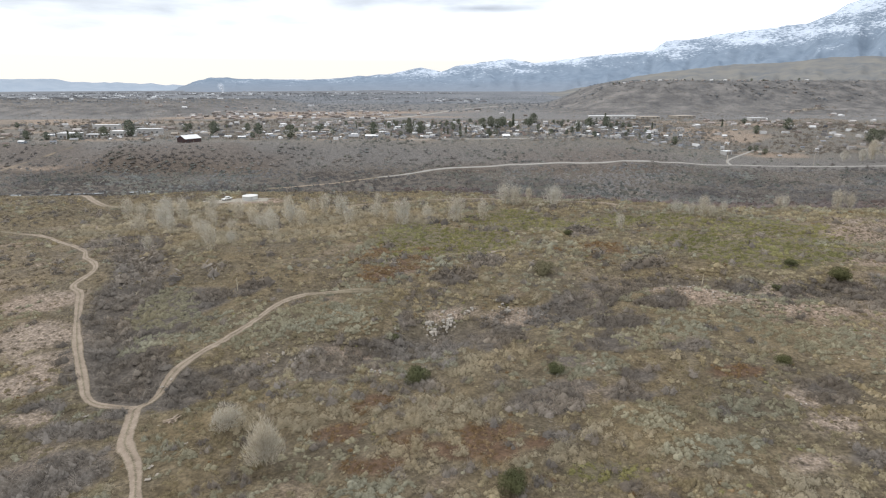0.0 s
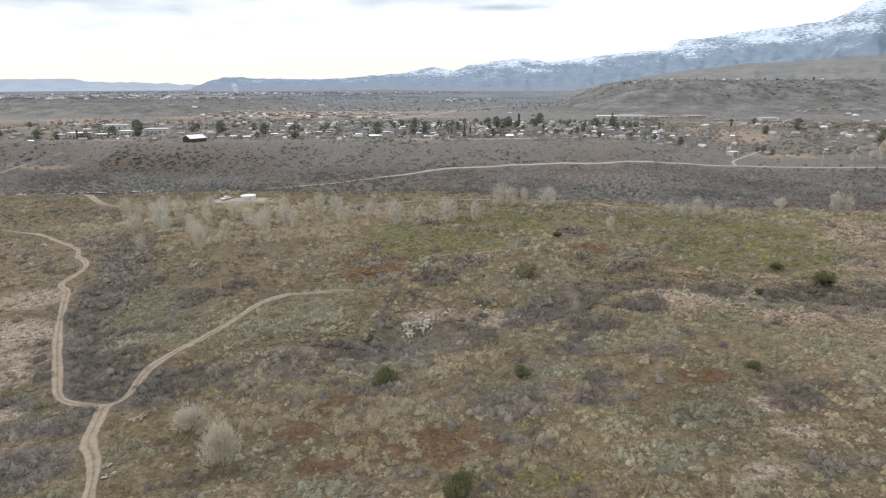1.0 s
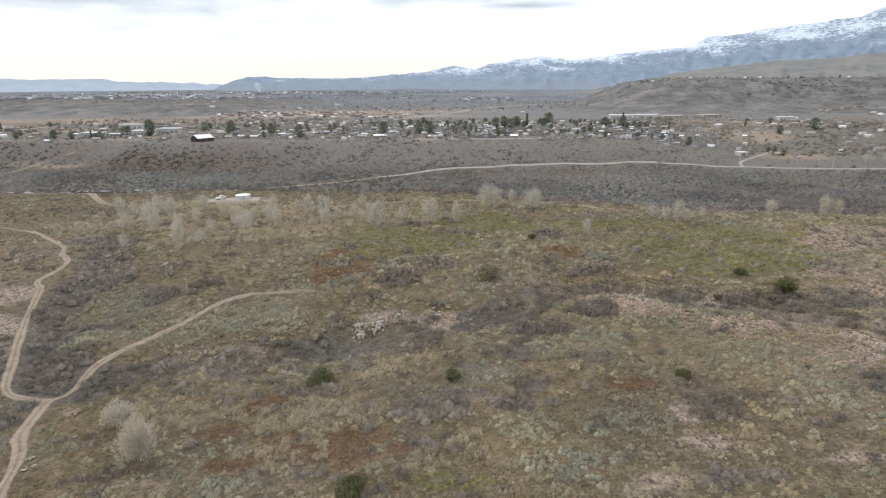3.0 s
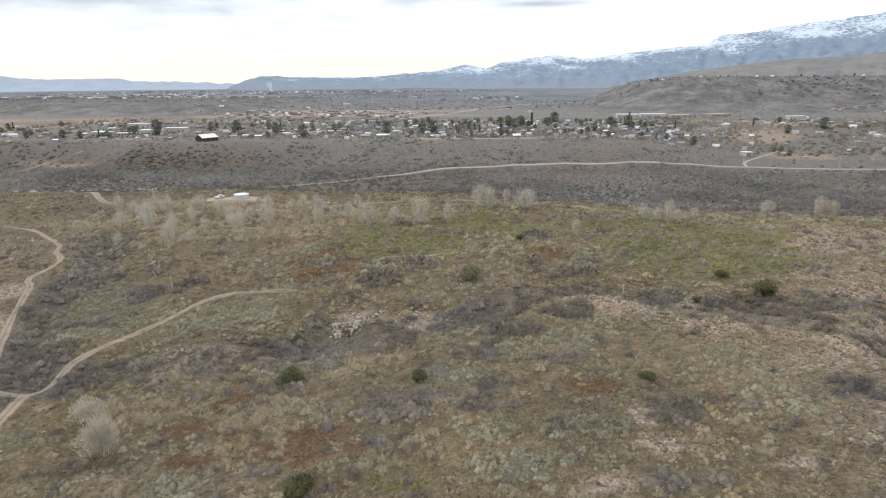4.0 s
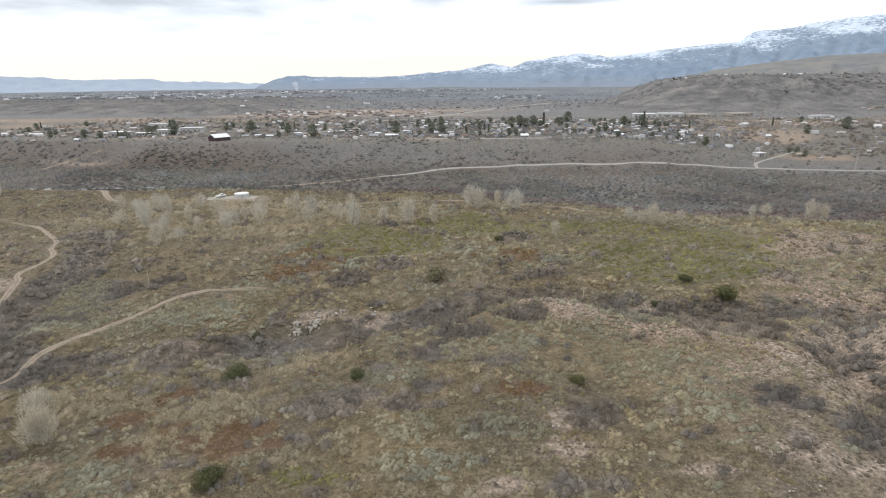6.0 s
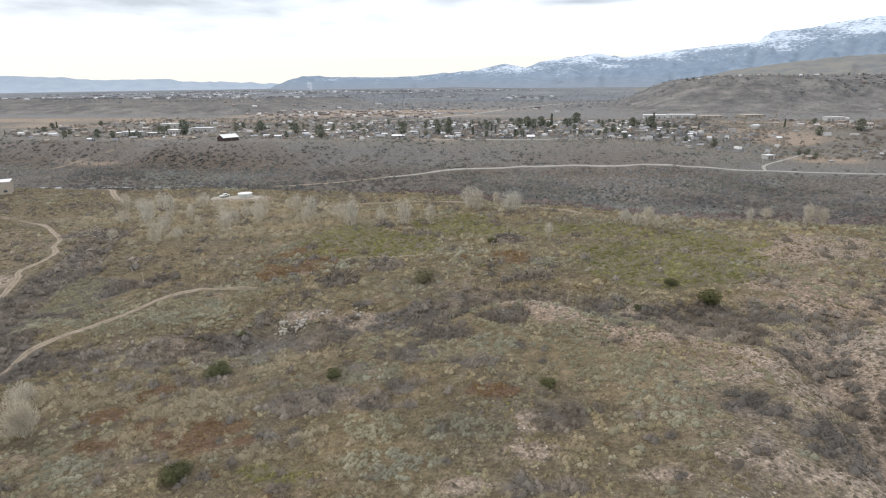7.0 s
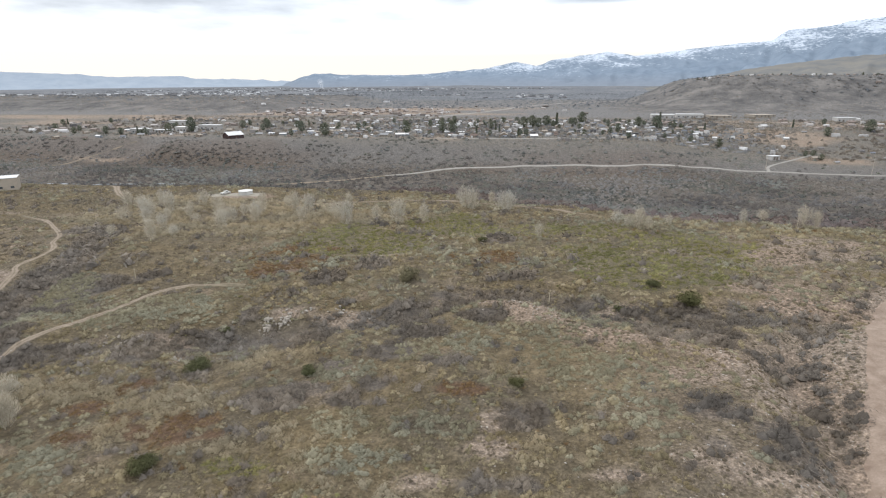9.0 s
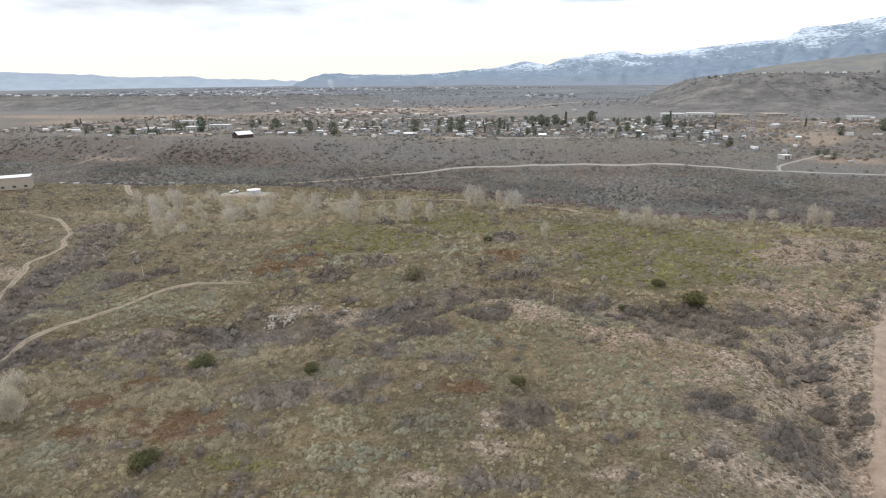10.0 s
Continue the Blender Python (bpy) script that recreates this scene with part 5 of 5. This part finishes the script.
def yard_clutter():
    """Sheds, trailers and parked cars between the houses, too small and many to count."""
    r = np.random.default_rng(29)
    n = 620
    x, y = r.uniform(-470, 420, n), r.uniform(428, 640, n)
    keep = ((x > -135) & (x < 215)) | (r.uniform(0, 1, n) < 0.45)
    x, y = x[keep], y[keep]
    n = len(x)
    a = r.uniform(0, 6.28, n)[:, None]
    w, d, h = r.uniform(1.6, 3.6, n)[:, None], r.uniform(0.8, 1.6, n)[:, None], r.uniform(1.2, 2.6, n)[:, None]
    sx, sy, sz = np.array([-1, 1, 1, -1] * 2), np.array([-1, -1, 1, 1] * 2), np.array([0] * 4 + [1] * 4)
    u, v = sx * w * (1 - 0.1 * sz), sy * d * (1 - 0.15 * sz)
    z = height(x, y)[:, None] - 0.5 + sz * (h + 0.5)
    c = np.stack([x[:, None] + u * np.cos(a) - v * np.sin(a), y[:, None] + u * np.sin(a) + v * np.cos(a), z], -1)
    f = np.array([(0, 1, 5, 4), (1, 2, 6, 5), (2, 3, 7, 6), (3, 0, 4, 7), (4, 5, 6, 7)])
    m, nt, body = surface("yard_clutter_paint", 0.6)
    isle = nt.nodes.new("ShaderNodeNewGeometry").outputs["Random Per Island"]
    tone = ramp_node(nt, isle, [(0.0, (0.06, 0.06, 0.065)), (0.3, (0.17, 0.155, 0.145)), (0.75, (0.30, 0.28, 0.26)), (1.0, (0.62, 0.61, 0.60))])
    nt.links.new(tone.outputs["Color"], body.inputs["Base Color"])
    me = mesh_of("yard_clutter", c.reshape(-1, 3), (np.arange(n)[:, None, None] * 8 + f[None]).reshape(-1, 4), m, flat=True)
    tagged(new("yard_clutter", me), "small sheds, trailers and parked cars between the houses", "sheds", kind="stuff")


def town():
    r = random.Random(12)
    kinds = [gable_house("house", "small white house with a pale roof in the town", 11, 8, 2.7, 2.1, WALLS[0], ROOFS[0]),
             gable_house("house", "beige stucco house with a grey shingle roof", 14, 9, 2.8, 2.4, WALLS[1], ROOFS[1]),
             gable_house("house", "tan house with a tan roof", 13, 9, 2.8, 2.2, WALLS[2], ROOFS[2]),
             gable_house("house", "pale house with a dark slate roof", 12, 8, 2.8, 2.3, WALLS[0], ROOFS[4]),
             gable_house("house", "pale blue house with a white metal roof", 15, 7, 2.7, 1.6, WALLS[3], ROOFS[0]),
             gable_house("house", "beige house with a brown roof", 12, 9, 2.9, 2.4, WALLS[1], ROOFS[3])]
    weights = [3, 4, 4, 4, 2, 4]
    lots = []
    for row, y in enumerate((444, 458, 474, 491, 509, 528, 548, 569, 592, 618)):
        x = -118 - row * 7
        while x < 196 + row * 2:
            if r.random() < 0.88:
                lots.append((x + r.uniform(-2, 2), y + r.uniform(-5, 5), r.choice((0, 90, 90, 8, -8, 180, 100))))
            x += r.uniform(9.5, 14)
    for x, y in ((-314, 403), (-292, 405), (-347, 393), (-340, 394), (-386, 417), (-330, 452), (-345, 440), (-372, 462), (-395, 430), (-425, 445), (-455, 430), (-250, 455), (-232, 470), (-215, 440), (-165, 455), (-352, 430), (-285, 418), (-262, 425), (-240, 440), (-228, 416), (-172, 432), (-150, 424), (-140, 446), (-385, 440), (-410, 455), (-360, 470), (-205, 470), (-180, 480),
                 (-150, 490), (-440, 420), (-320, 395), (-470, 450), (245, 520), (262, 505), (290, 540), (310, 560), (330, 590), (355, 575), (380, 560), (400, 585), (425, 600), (300, 610), (270, 580),
                 (340, 520), (440, 560), (252, 428), (300, 450), (330, 470), (480, 640), (520, 660), (470, 590), (560, 640), (379, 610), (357, 602), (262, 418), (350, 491), (366, 500), (392, 622), (405, 606), (318, 596)):
        lots.append((x, y, r.choice((0, 20, 90, -15))))
    for k in range(12):
        lots.append((r.uniform(290, 430), r.uniform(560, 690), r.choice((0, 20, 90, 60))))
    for k in range(34):
        lots.append((r.uniform(-185, -110), r.uniform(432, 520), r.choice((0, 20, 90))))
    for k in range(18):
        lots.append((r.uniform(-480, -215), r.uniform(440, 540), r.choice((0, 20, 90))))
    for k in range(22):
        x = 330 + k * 17 + r.uniform(-6, 6)
        lots.append((x, 1056 + r.uniform(0, 25), r.choice((0, 15, 90))))
    for k in range(150):
        lots.append((r.uniform(-340, -70), r.uniform(690, 860), r.choice((0, 20, 90))))
    for k in range(40):
        lots.append((r.uniform(-520, 120), r.uniform(720, 1000), r.choice((0, 20, 90))))
    for k in range(14):
        lots.append((r.uniform(480, 900), r.uniform(760, 980), r.choice((0, 20, 90))))
    lots = [p for p in lots if away(p[0], p[1], TOWN_ROAD) > 7]
    used = set()
    lots.sort(key=lambda p: math.hypot(p[0] - 30, p[1]))
    far_houses(lots[290:])
    for x, y, turn in lots[:290]:
        if abs(x + 192) < 16 and abs(y - 409) < 14:
            continue
        src = r.choices(kinds, weights)[0]
        m = pose(x, y, float(height(x, y)) + 0.15, 0, 0, turn + r.uniform(-4, 4)) @ Matrix.Scale(r.uniform(0.46, 0.74), 4)
        if src.name in used:
            copy_thing(src, m)
        else:
            used.add(src.name)
            src.matrix_basis = m
    trees = [conifer_kind(41, 9, 3.6, False), conifer_kind(42, 8, 3.4, False), conifer_kind(43, 11, 4.2, False), conifer_kind(44, 10, 1.5, True), conifer_kind(45, 7, 3.0, False), conifer_kind(46, 9, 4.4, False)]
    spots = [(-123, 436, 1.2), (-279, 446, 1.1), (-264, 458, 1.2), (-294, 425, 0.75), (-290, 424, 0.7), (-287, 426, 0.7), (-60, 470, 1.2), (-30, 480, 1.2), (-20, 476, 1.0), (72, 560, 1.3), (86, 560, 1.2), (62, 565, 1.1),
             (99, 600, 1.3), (150, 560, 1.2), (166, 555, 1.0), (178, 600, 1.2), (300, 520, 1.1), (345, 545, 1.2), (372, 470, 1.3), (388, 480, 1.2), (396, 470, 1.1), (410, 500, 1.1), (250, 438, 0.6),
             (256, 440, 0.5), (-210, 500, 1.1), (-185, 515, 0.9), (-160, 470, 0.9), (294, 574, 0.8), (337, 611, 0.9), (256, 427, 0.5), (40, 543, 1.1), (54, 543, 1.15), (48, 548, 1.0)]
    for k in range(95):
        spots.append((r.uniform(-130, 215), r.uniform(448, 640), r.uniform(0.35, 0.75)))
    for k in range(26):
        spots.append((r.uniform(320, 700), 1062 + r.uniform(-6, 30), r.uniform(0.22, 0.5)))
    for k in range(24):
        spots.append((r.uniform(-480, -140), r.uniform(425, 560), r.uniform(0.4, 0.8)))
    plant(trees, spots)


town()
yard_clutter()
put(flat_building("warehouse", "large tan flat-roofed warehouse with a pale roof", 46, 11, 6.4, WALLS[1], ROOFS[0], "building"), -246.5, 234.5, 42)
for x, y, w, d, turn in ((-303, 441, 17, 7, 4), (-286, 449, 15, 7, 8), (-272, 462, 18, 8, 4), (-262, 486, 20, 8, 4), (-330, 535, 24, 7, 4), (200, 700, 26, 12, -3), (232, 706, 30, 12, -3), (380, 663, 20, 8, 10), (222, 421, 7, 5, 25)):
    put(flat_building("long_building", "long low white flat-roofed building at the edge of town", w, d, 4.2 if w > 15 else 2.6, WALLS[0], ROOFS[0], "building", "long white buildings"), x, y, turn)


for x, y, w, turn in ((268, 716, 24, -3), (322, 738, 26, 12), (548, 852, 16, 20), (570, 858, 16, 20), (592, 866, 16, 20)):
    put(flat_building("shed", "long low flat-roofed shed beside the town", w, 22 if x < 400 else 6, 2.4, WALLS[1], ROOFS[2], "building", "low sheds"), x, y, turn)


def barn():
    ob = gable_house("barn", "dark red barn with a bright white metal roof", 19, 14, 4.0, 3.4, BARN, ROOFS[0], "")
    tagged(ob, category="barn")
    put(ob, -192, 409, 60, 0.0, 0.7)


def water_tank():
    ob = thing("water_tank", "round white steel water tank on a gravel pad", "tank")
    bm = bmesh.new()
    bmesh.ops.create_cone(bm, cap_ends=True, segments=40, radius1=3.5, radius2=3.5, depth=2.0, matrix=Matrix.Translation((0, 0, 0.7)))
    part("shell", bm, METAL, ob)
    bm = bmesh.new()
    bmesh.ops.create_cone(bm, cap_ends=True, segments=40, radius1=3.65, radius2=0.3, depth=0.4, matrix=Matrix.Translation((0, 0, 1.9)))
    part("roof", bm, METAL, ob)
    bm = bmesh.new()
    for s in (-0.22, 0.22):
        cone(bm, (s, -3.65, 0), (s, -3.65, 1.8), 0.03, 0.03, 5)
    for k in range(4):
        cone(bm, (-0.22, -3.65, 0.3 + k * 0.33), (0.22, -3.65, 0.3 + k * 0.33), 0.02, 0.02, 4)
    part("ladder", bm, ROOFS[1], ob)
    put(ob, -93.5, 254, 30, 0.25)


def utility_pole(x, y):
    ob = thing("utility_pole", "weathered wooden utility pole beside the valley road", "pole", group="utility poles")
    part("post", cone(bmesh.new(), (0, 0, -0.6), (0, 0, 10.5), 0.16, 0.1, 8), WOODPOLE, ob)
    part("crossarm", block(bmesh.new(), -1.3, -0.16, 9.6, 1.3, -0.04, 9.75, 0.02), WOODPOLE, ob)
    for k in (-1.15, -0.4, 0.4, 1.15):
        part("insulator", cone(bmesh.new(), (k, -0.1, 9.75), (k, -0.1, 9.95), 0.06, 0.04, 6), GLASS, ob)
    put(ob, x, y)


def pickup():
    ob = thing("parked_truck", "white pickup truck parked beside the tank", "vehicle")
    bm = block(bmesh.new(), -2.6, -0.95, 0.45, 2.6, 0.95, 1.1, 0.12)
    block(bm, -0.6, -0.85, 1.1, 1.4, 0.85, 1.75, 0.18)
    part("body", bm, METAL, ob)
    bm = block(bmesh.new(), -0.45, -0.87, 1.2, 1.2, 0.87, 1.62, 0.1)
    part("window", bm, GLASS, ob)
    for x in (-1.7, 1.7):
        for y in (-0.85, 0.85):
            wheel = part("wheel", cone(bmesh.new(), (x, y - 0.12, 0.38), (x, y + 0.12, 0.38), 0.38, 0.38, 14), TYRE, ob)
            part("rim", cone(bmesh.new(), (x, y - 0.13, 0.38), (x, y + 0.13, 0.38), 0.22, 0.22, 12), METAL, wheel)
    put(ob, -104, 252, 65, 0.1)


def river():
    """A thin reach of water at the foot of the bluff."""
    for line, half in (([(-208, 277), (-192, 280), (-180, 283)], 1.1), ([(-174, 285), (-160, 288)], 1.2), ([(-246, 272), (-232, 274), (-220, 275)], 1.5)):
        p = spline(line, 2.0)
        v = [(x, y + s * half * (1 + 0.4 * math.sin(x)), float(height(x, y)) + 0.5) for x, y in p for s in (-1, 1)]
        f = [(2 * k, 2 * k + 2, 2 * k + 3, 2 * k + 1) for k in range(len(p) - 1)]
        tagged(new("river", mesh_of("river", v, f, WATER)), "short shining reach of river water below the bluff", "water", kind="structure")


def boulder(r, x, y, s, material, lift, label):
    """One rough angular block, part buried."""
    bm = bmesh.new()
    bmesh.ops.create_icosphere(bm, subdivisions=1, radius=s)
    for v in bm.verts:
        v.co = Vector((v.co.x * r.uniform(0.7, 1.3), v.co.y * r.uniform(0.6, 1.1), v.co.z * r.uniform(0.6, 1.2)))
    me = bpy.data.meshes.new("boulder")
    bm.to_mesh(me)
    bm.free()
    me.materials.append(material)
    ob = new("boulder", me)
    ob.matrix_basis = pose(x, y, float(height(x, y)) + lift, 0, 0, r.uniform(0, 360))
    tagged(ob, label, "rock", "boulders of the gully")


def rocks():
    """Pale rock faces broken out of the gully's far bank, and loose blocks below them."""
    r = random.Random(7)
    for cx, cy, n in ((-3, 106, 20), (-2, 104, 18), (0, 109.5, 8), (1.5, 107.5, 18), (6.6, 110, 7), (13.6, 109.4, 16), (17, 108, 10), (21, 107.5, 10), (-32.6, 91, 8), (-29, 92.3, 10), (-25.4, 94.2, 9), (-12.3, 86.7, 8), (-10.3, 101.7, 5), (55, 112.5, 10), (58.5, 108, 10)):
        for _ in range(n):
            s = 0.1 + 0.36 * r.random() ** 2.2
            boulder(r, cx + r.gauss(0, 1.1), cy + r.gauss(0, 1.3), s, ROCK, s * 0.2, "rough pale limestone boulder on the gully bank")
    for cx, cy, n in ((-2.8, 106.2, 12), (-2.2, 104.4, 12), (0.6, 108.6, 10), (1.8, 106.8, 10), (6.6, 110, 4), (13.8, 109.5, 7), (-12.2, 86.8, 5)):
        for k in range(n):
            s = r.uniform(0.22, 0.55)
            boulder(r, cx + r.gauss(0, 0.55), cy + r.gauss(0, 1.1), s, CHALK, s * 0.45, "large whitish limestone block in the rock face")


def far_town():
    """Roofs of the distant town, too small and many to count."""
    r = np.random.default_rng(17)
    n = 3200
    x, y = r.uniform(-1900, 500, n), r.uniform(1150, 3000, n)
    keep = (waves(x, y, 420, 501, 3) > -0.05) & (x < 120)
    x, y = x[keep], y[keep]
    w, d, h = r.uniform(3, 7, len(x)), r.uniform(3, 5, len(x)), r.uniform(2.5, 4, len(x))
    base = height(x, y) - 1
    sx, sy, sz = np.array([-1, 1, 1, -1] * 2), np.array([-1, -1, 1, 1] * 2), np.array([0] * 4 + [1] * 4)
    v = np.stack([x[:, None] + sx * w[:, None], y[:, None] + sy * d[:, None], base[:, None] + sz * (h + 1)[:, None]], -1)
    f = np.array([(0, 1, 5, 4), (1, 2, 6, 5), (2, 3, 7, 6), (3, 0, 4, 7), (4, 5, 6, 7)])
    faces = (np.arange(len(x))[:, None, None] * 8 + f[None]).reshape(-1, 4)
    m, nt, body = surface("distant_roofs", 0.8)
    isle = nt.nodes.new("ShaderNodeNewGeometry").outputs["Random Per Island"]
    c = ramp_node(nt, isle, [(0.0, (0.12, 0.12, 0.125)), (0.5, (0.22, 0.215, 0.215)), (0.8, (0.36, 0.355, 0.355)), (1.0, (0.8, 0.8, 0.8))])
    nt.links.new(c.outputs["Color"], body.inputs["Base Color"])
    tagged(new("distant_town", mesh_of("distant_town", v.reshape(-1, 3), faces, m, flat=True)), "pale roofs of a distant town on the plain", "buildings", kind="stuff")


def scrap_pile(x, y):
    """A heap of broken grey boards beside the trail."""
    r = random.Random(4)
    ob = thing("scrap_pile", "heap of broken weathered boards dumped beside the trail", "rubbish")
    for k in range(7):
        bm = block(bmesh.new(), -1.1 * r.uniform(0.6, 1), -0.11, -0.02, 1.1 * r.uniform(0.6, 1), 0.11, 0.03, 0.008)
        board = part("board", bm, BOARD, ob)
        board.matrix_basis = pose(r.uniform(-0.5, 0.5), r.uniform(-0.4, 0.4), 0.12 + 0.07 * k, r.uniform(-12, 12), r.uniform(-14, 14), r.uniform(0, 180))
    put(ob, x, y)


def litter(x, y, s, turn):
    """A crumpled pale sheet of rubbish."""
    r = random.Random(int(x * 7 + y))
    bm = bmesh.new()
    bmesh.ops.create_grid(bm, x_segments=6, y_segments=5, size=0.5)
    for v in bm.verts:
        v.co.z = 0.12 + 0.16 * noise.noise(Vector((v.co.x * 3 + x, v.co.y * 3, y)))
        v.co.x *= r.uniform(0.9, 1.1)
    bmesh.ops.solidify(bm, geom=bm.faces[:], thickness=0.02)
    me = bpy.data.meshes.new("rubbish_sheet")
    bm.to_mesh(me)
    bm.free()
    me.materials.append(ROCK)
    ob = new("rubbish_sheet", me)
    ob.matrix_basis = pose(x, y, float(height(x, y)) + 0.1, 0, 0, turn) @ Matrix.Diagonal((s, s * 0.6, s, 1))
    tagged(ob, "crumpled pale sheet of rubbish lying in the scrub", "rubbish", "rubbish sheets")


def snag(x, y, tall):
    """A dead bleached trunk with a few broken branches."""
    ob = thing("dead_trunk", "bleached dead trunk standing with broken branches", "tree", group="dead trunks")
    part("trunk", cone(bmesh.new(), (0, 0, -0.3), (0.12, 0, tall), 0.13, 0.05, 7), PALEBARK, ob)
    for z, a, l in ((0.55, 0.4, 0.8), (0.7, 2.6, 0.7), (0.82, 4.4, 0.5)):
        part("branch", cone(bmesh.new(), (0.07, 0, tall * z), (0.07 + math.cos(a) * l, math.sin(a) * l, tall * z + l * 0.7), 0.045, 0.015, 5), PALEBARK, ob)
    put(ob, x, y)


def fallen_branch(x, y, turn):
    ob = thing("fallen_branch", "bleached forked branch lying on the ground", "branch", group="fallen branches")
    part("stem", cone(bmesh.new(), (-1.3, 0, 0.2), (1.2, 0.2, 0.45), 0.1, 0.05, 6), PALEBARK, ob)
    part("fork", cone(bmesh.new(), (-0.1, 0.05, 0.32), (0.7, 1.2, 0.6), 0.06, 0.02, 5), PALEBARK, ob)
    part("fork", cone(bmesh.new(), (0.3, 0.1, 0.35), (1.1, -0.8, 0.5), 0.05, 0.02, 5), PALEBARK, ob)
    put(ob, x, y, turn)


def smoke():
    """A thin plume of white smoke rising from the far plain."""
    m = bpy.data.materials.new("thin_smoke")
    m.use_nodes = True
    nt = m.node_tree
    nt.nodes.remove(nt.nodes["Principled BSDF"])
    clear, white, mixed = nt.nodes.new("ShaderNodeBsdfTransparent"), nt.nodes.new("ShaderNodeBsdfDiffuse"), nt.nodes.new("ShaderNodeMixShader")
    white.inputs["Color"].default_value = (0.85, 0.87, 0.9, 1)
    mixed.inputs["Fac"].default_value = 0.09
    nt.links.new(clear.outputs[0], mixed.inputs[1])
    nt.links.new(white.outputs[0], mixed.inputs[2])
    nt.links.new(mixed.outputs[0], nt.nodes["Material Output"].inputs["Surface"])
    r = random.Random(3)
    bm = bmesh.new()
    for k in range(9):
        at = Matrix.Translation((r.uniform(-6, 6) - k * 1.5, 0, 4 + k * 6.5)) @ Matrix.Diagonal((8 + k * 1.6, 8, 7 + k, 1))
        bmesh.ops.create_icosphere(bm, subdivisions=2, radius=1.0, matrix=at)
    for v in bm.verts:
        v.co += Vector(noise.noise_vector(v.co * 0.15)) * 3
    me = bpy.data.meshes.new("smoke_plume")
    bm.to_mesh(me)
    bm.free()
    me.materials.append(m)
    ob = tagged(new("smoke_plume", me), "thin white smoke plume rising from the distant plain", "smoke")
    put(ob, -1150, 2900, 0, 0, 0.75)


barn()
water_tank()
for spot in ((268, 386), (330, 387), (205, 386)):
    utility_pole(*spot)
pickup()
river()
rocks()
far_town()
smoke()
scrap_pile(-41.2, 69.8)
for spot in ((-48.5, 81.3, 0.9, 20), (-38.7, 59, 0.8, 70), (-37.7, 56.5, 0.7, 10), (-37, 57.4, 0.6, 80), (-55.7, 72, 0.8, 40), (-47.6, 82.6, 0.7, 120), (-36.4, 64.2, 0.5, 30)):
    litter(*spot)
snag(-50.4, 122, 3.4)
snag(62, 119.5, 3.6)
fallen_branch(-63.9, 99.5, 30)
fallen_branch(-75.2, 122.2, 100)
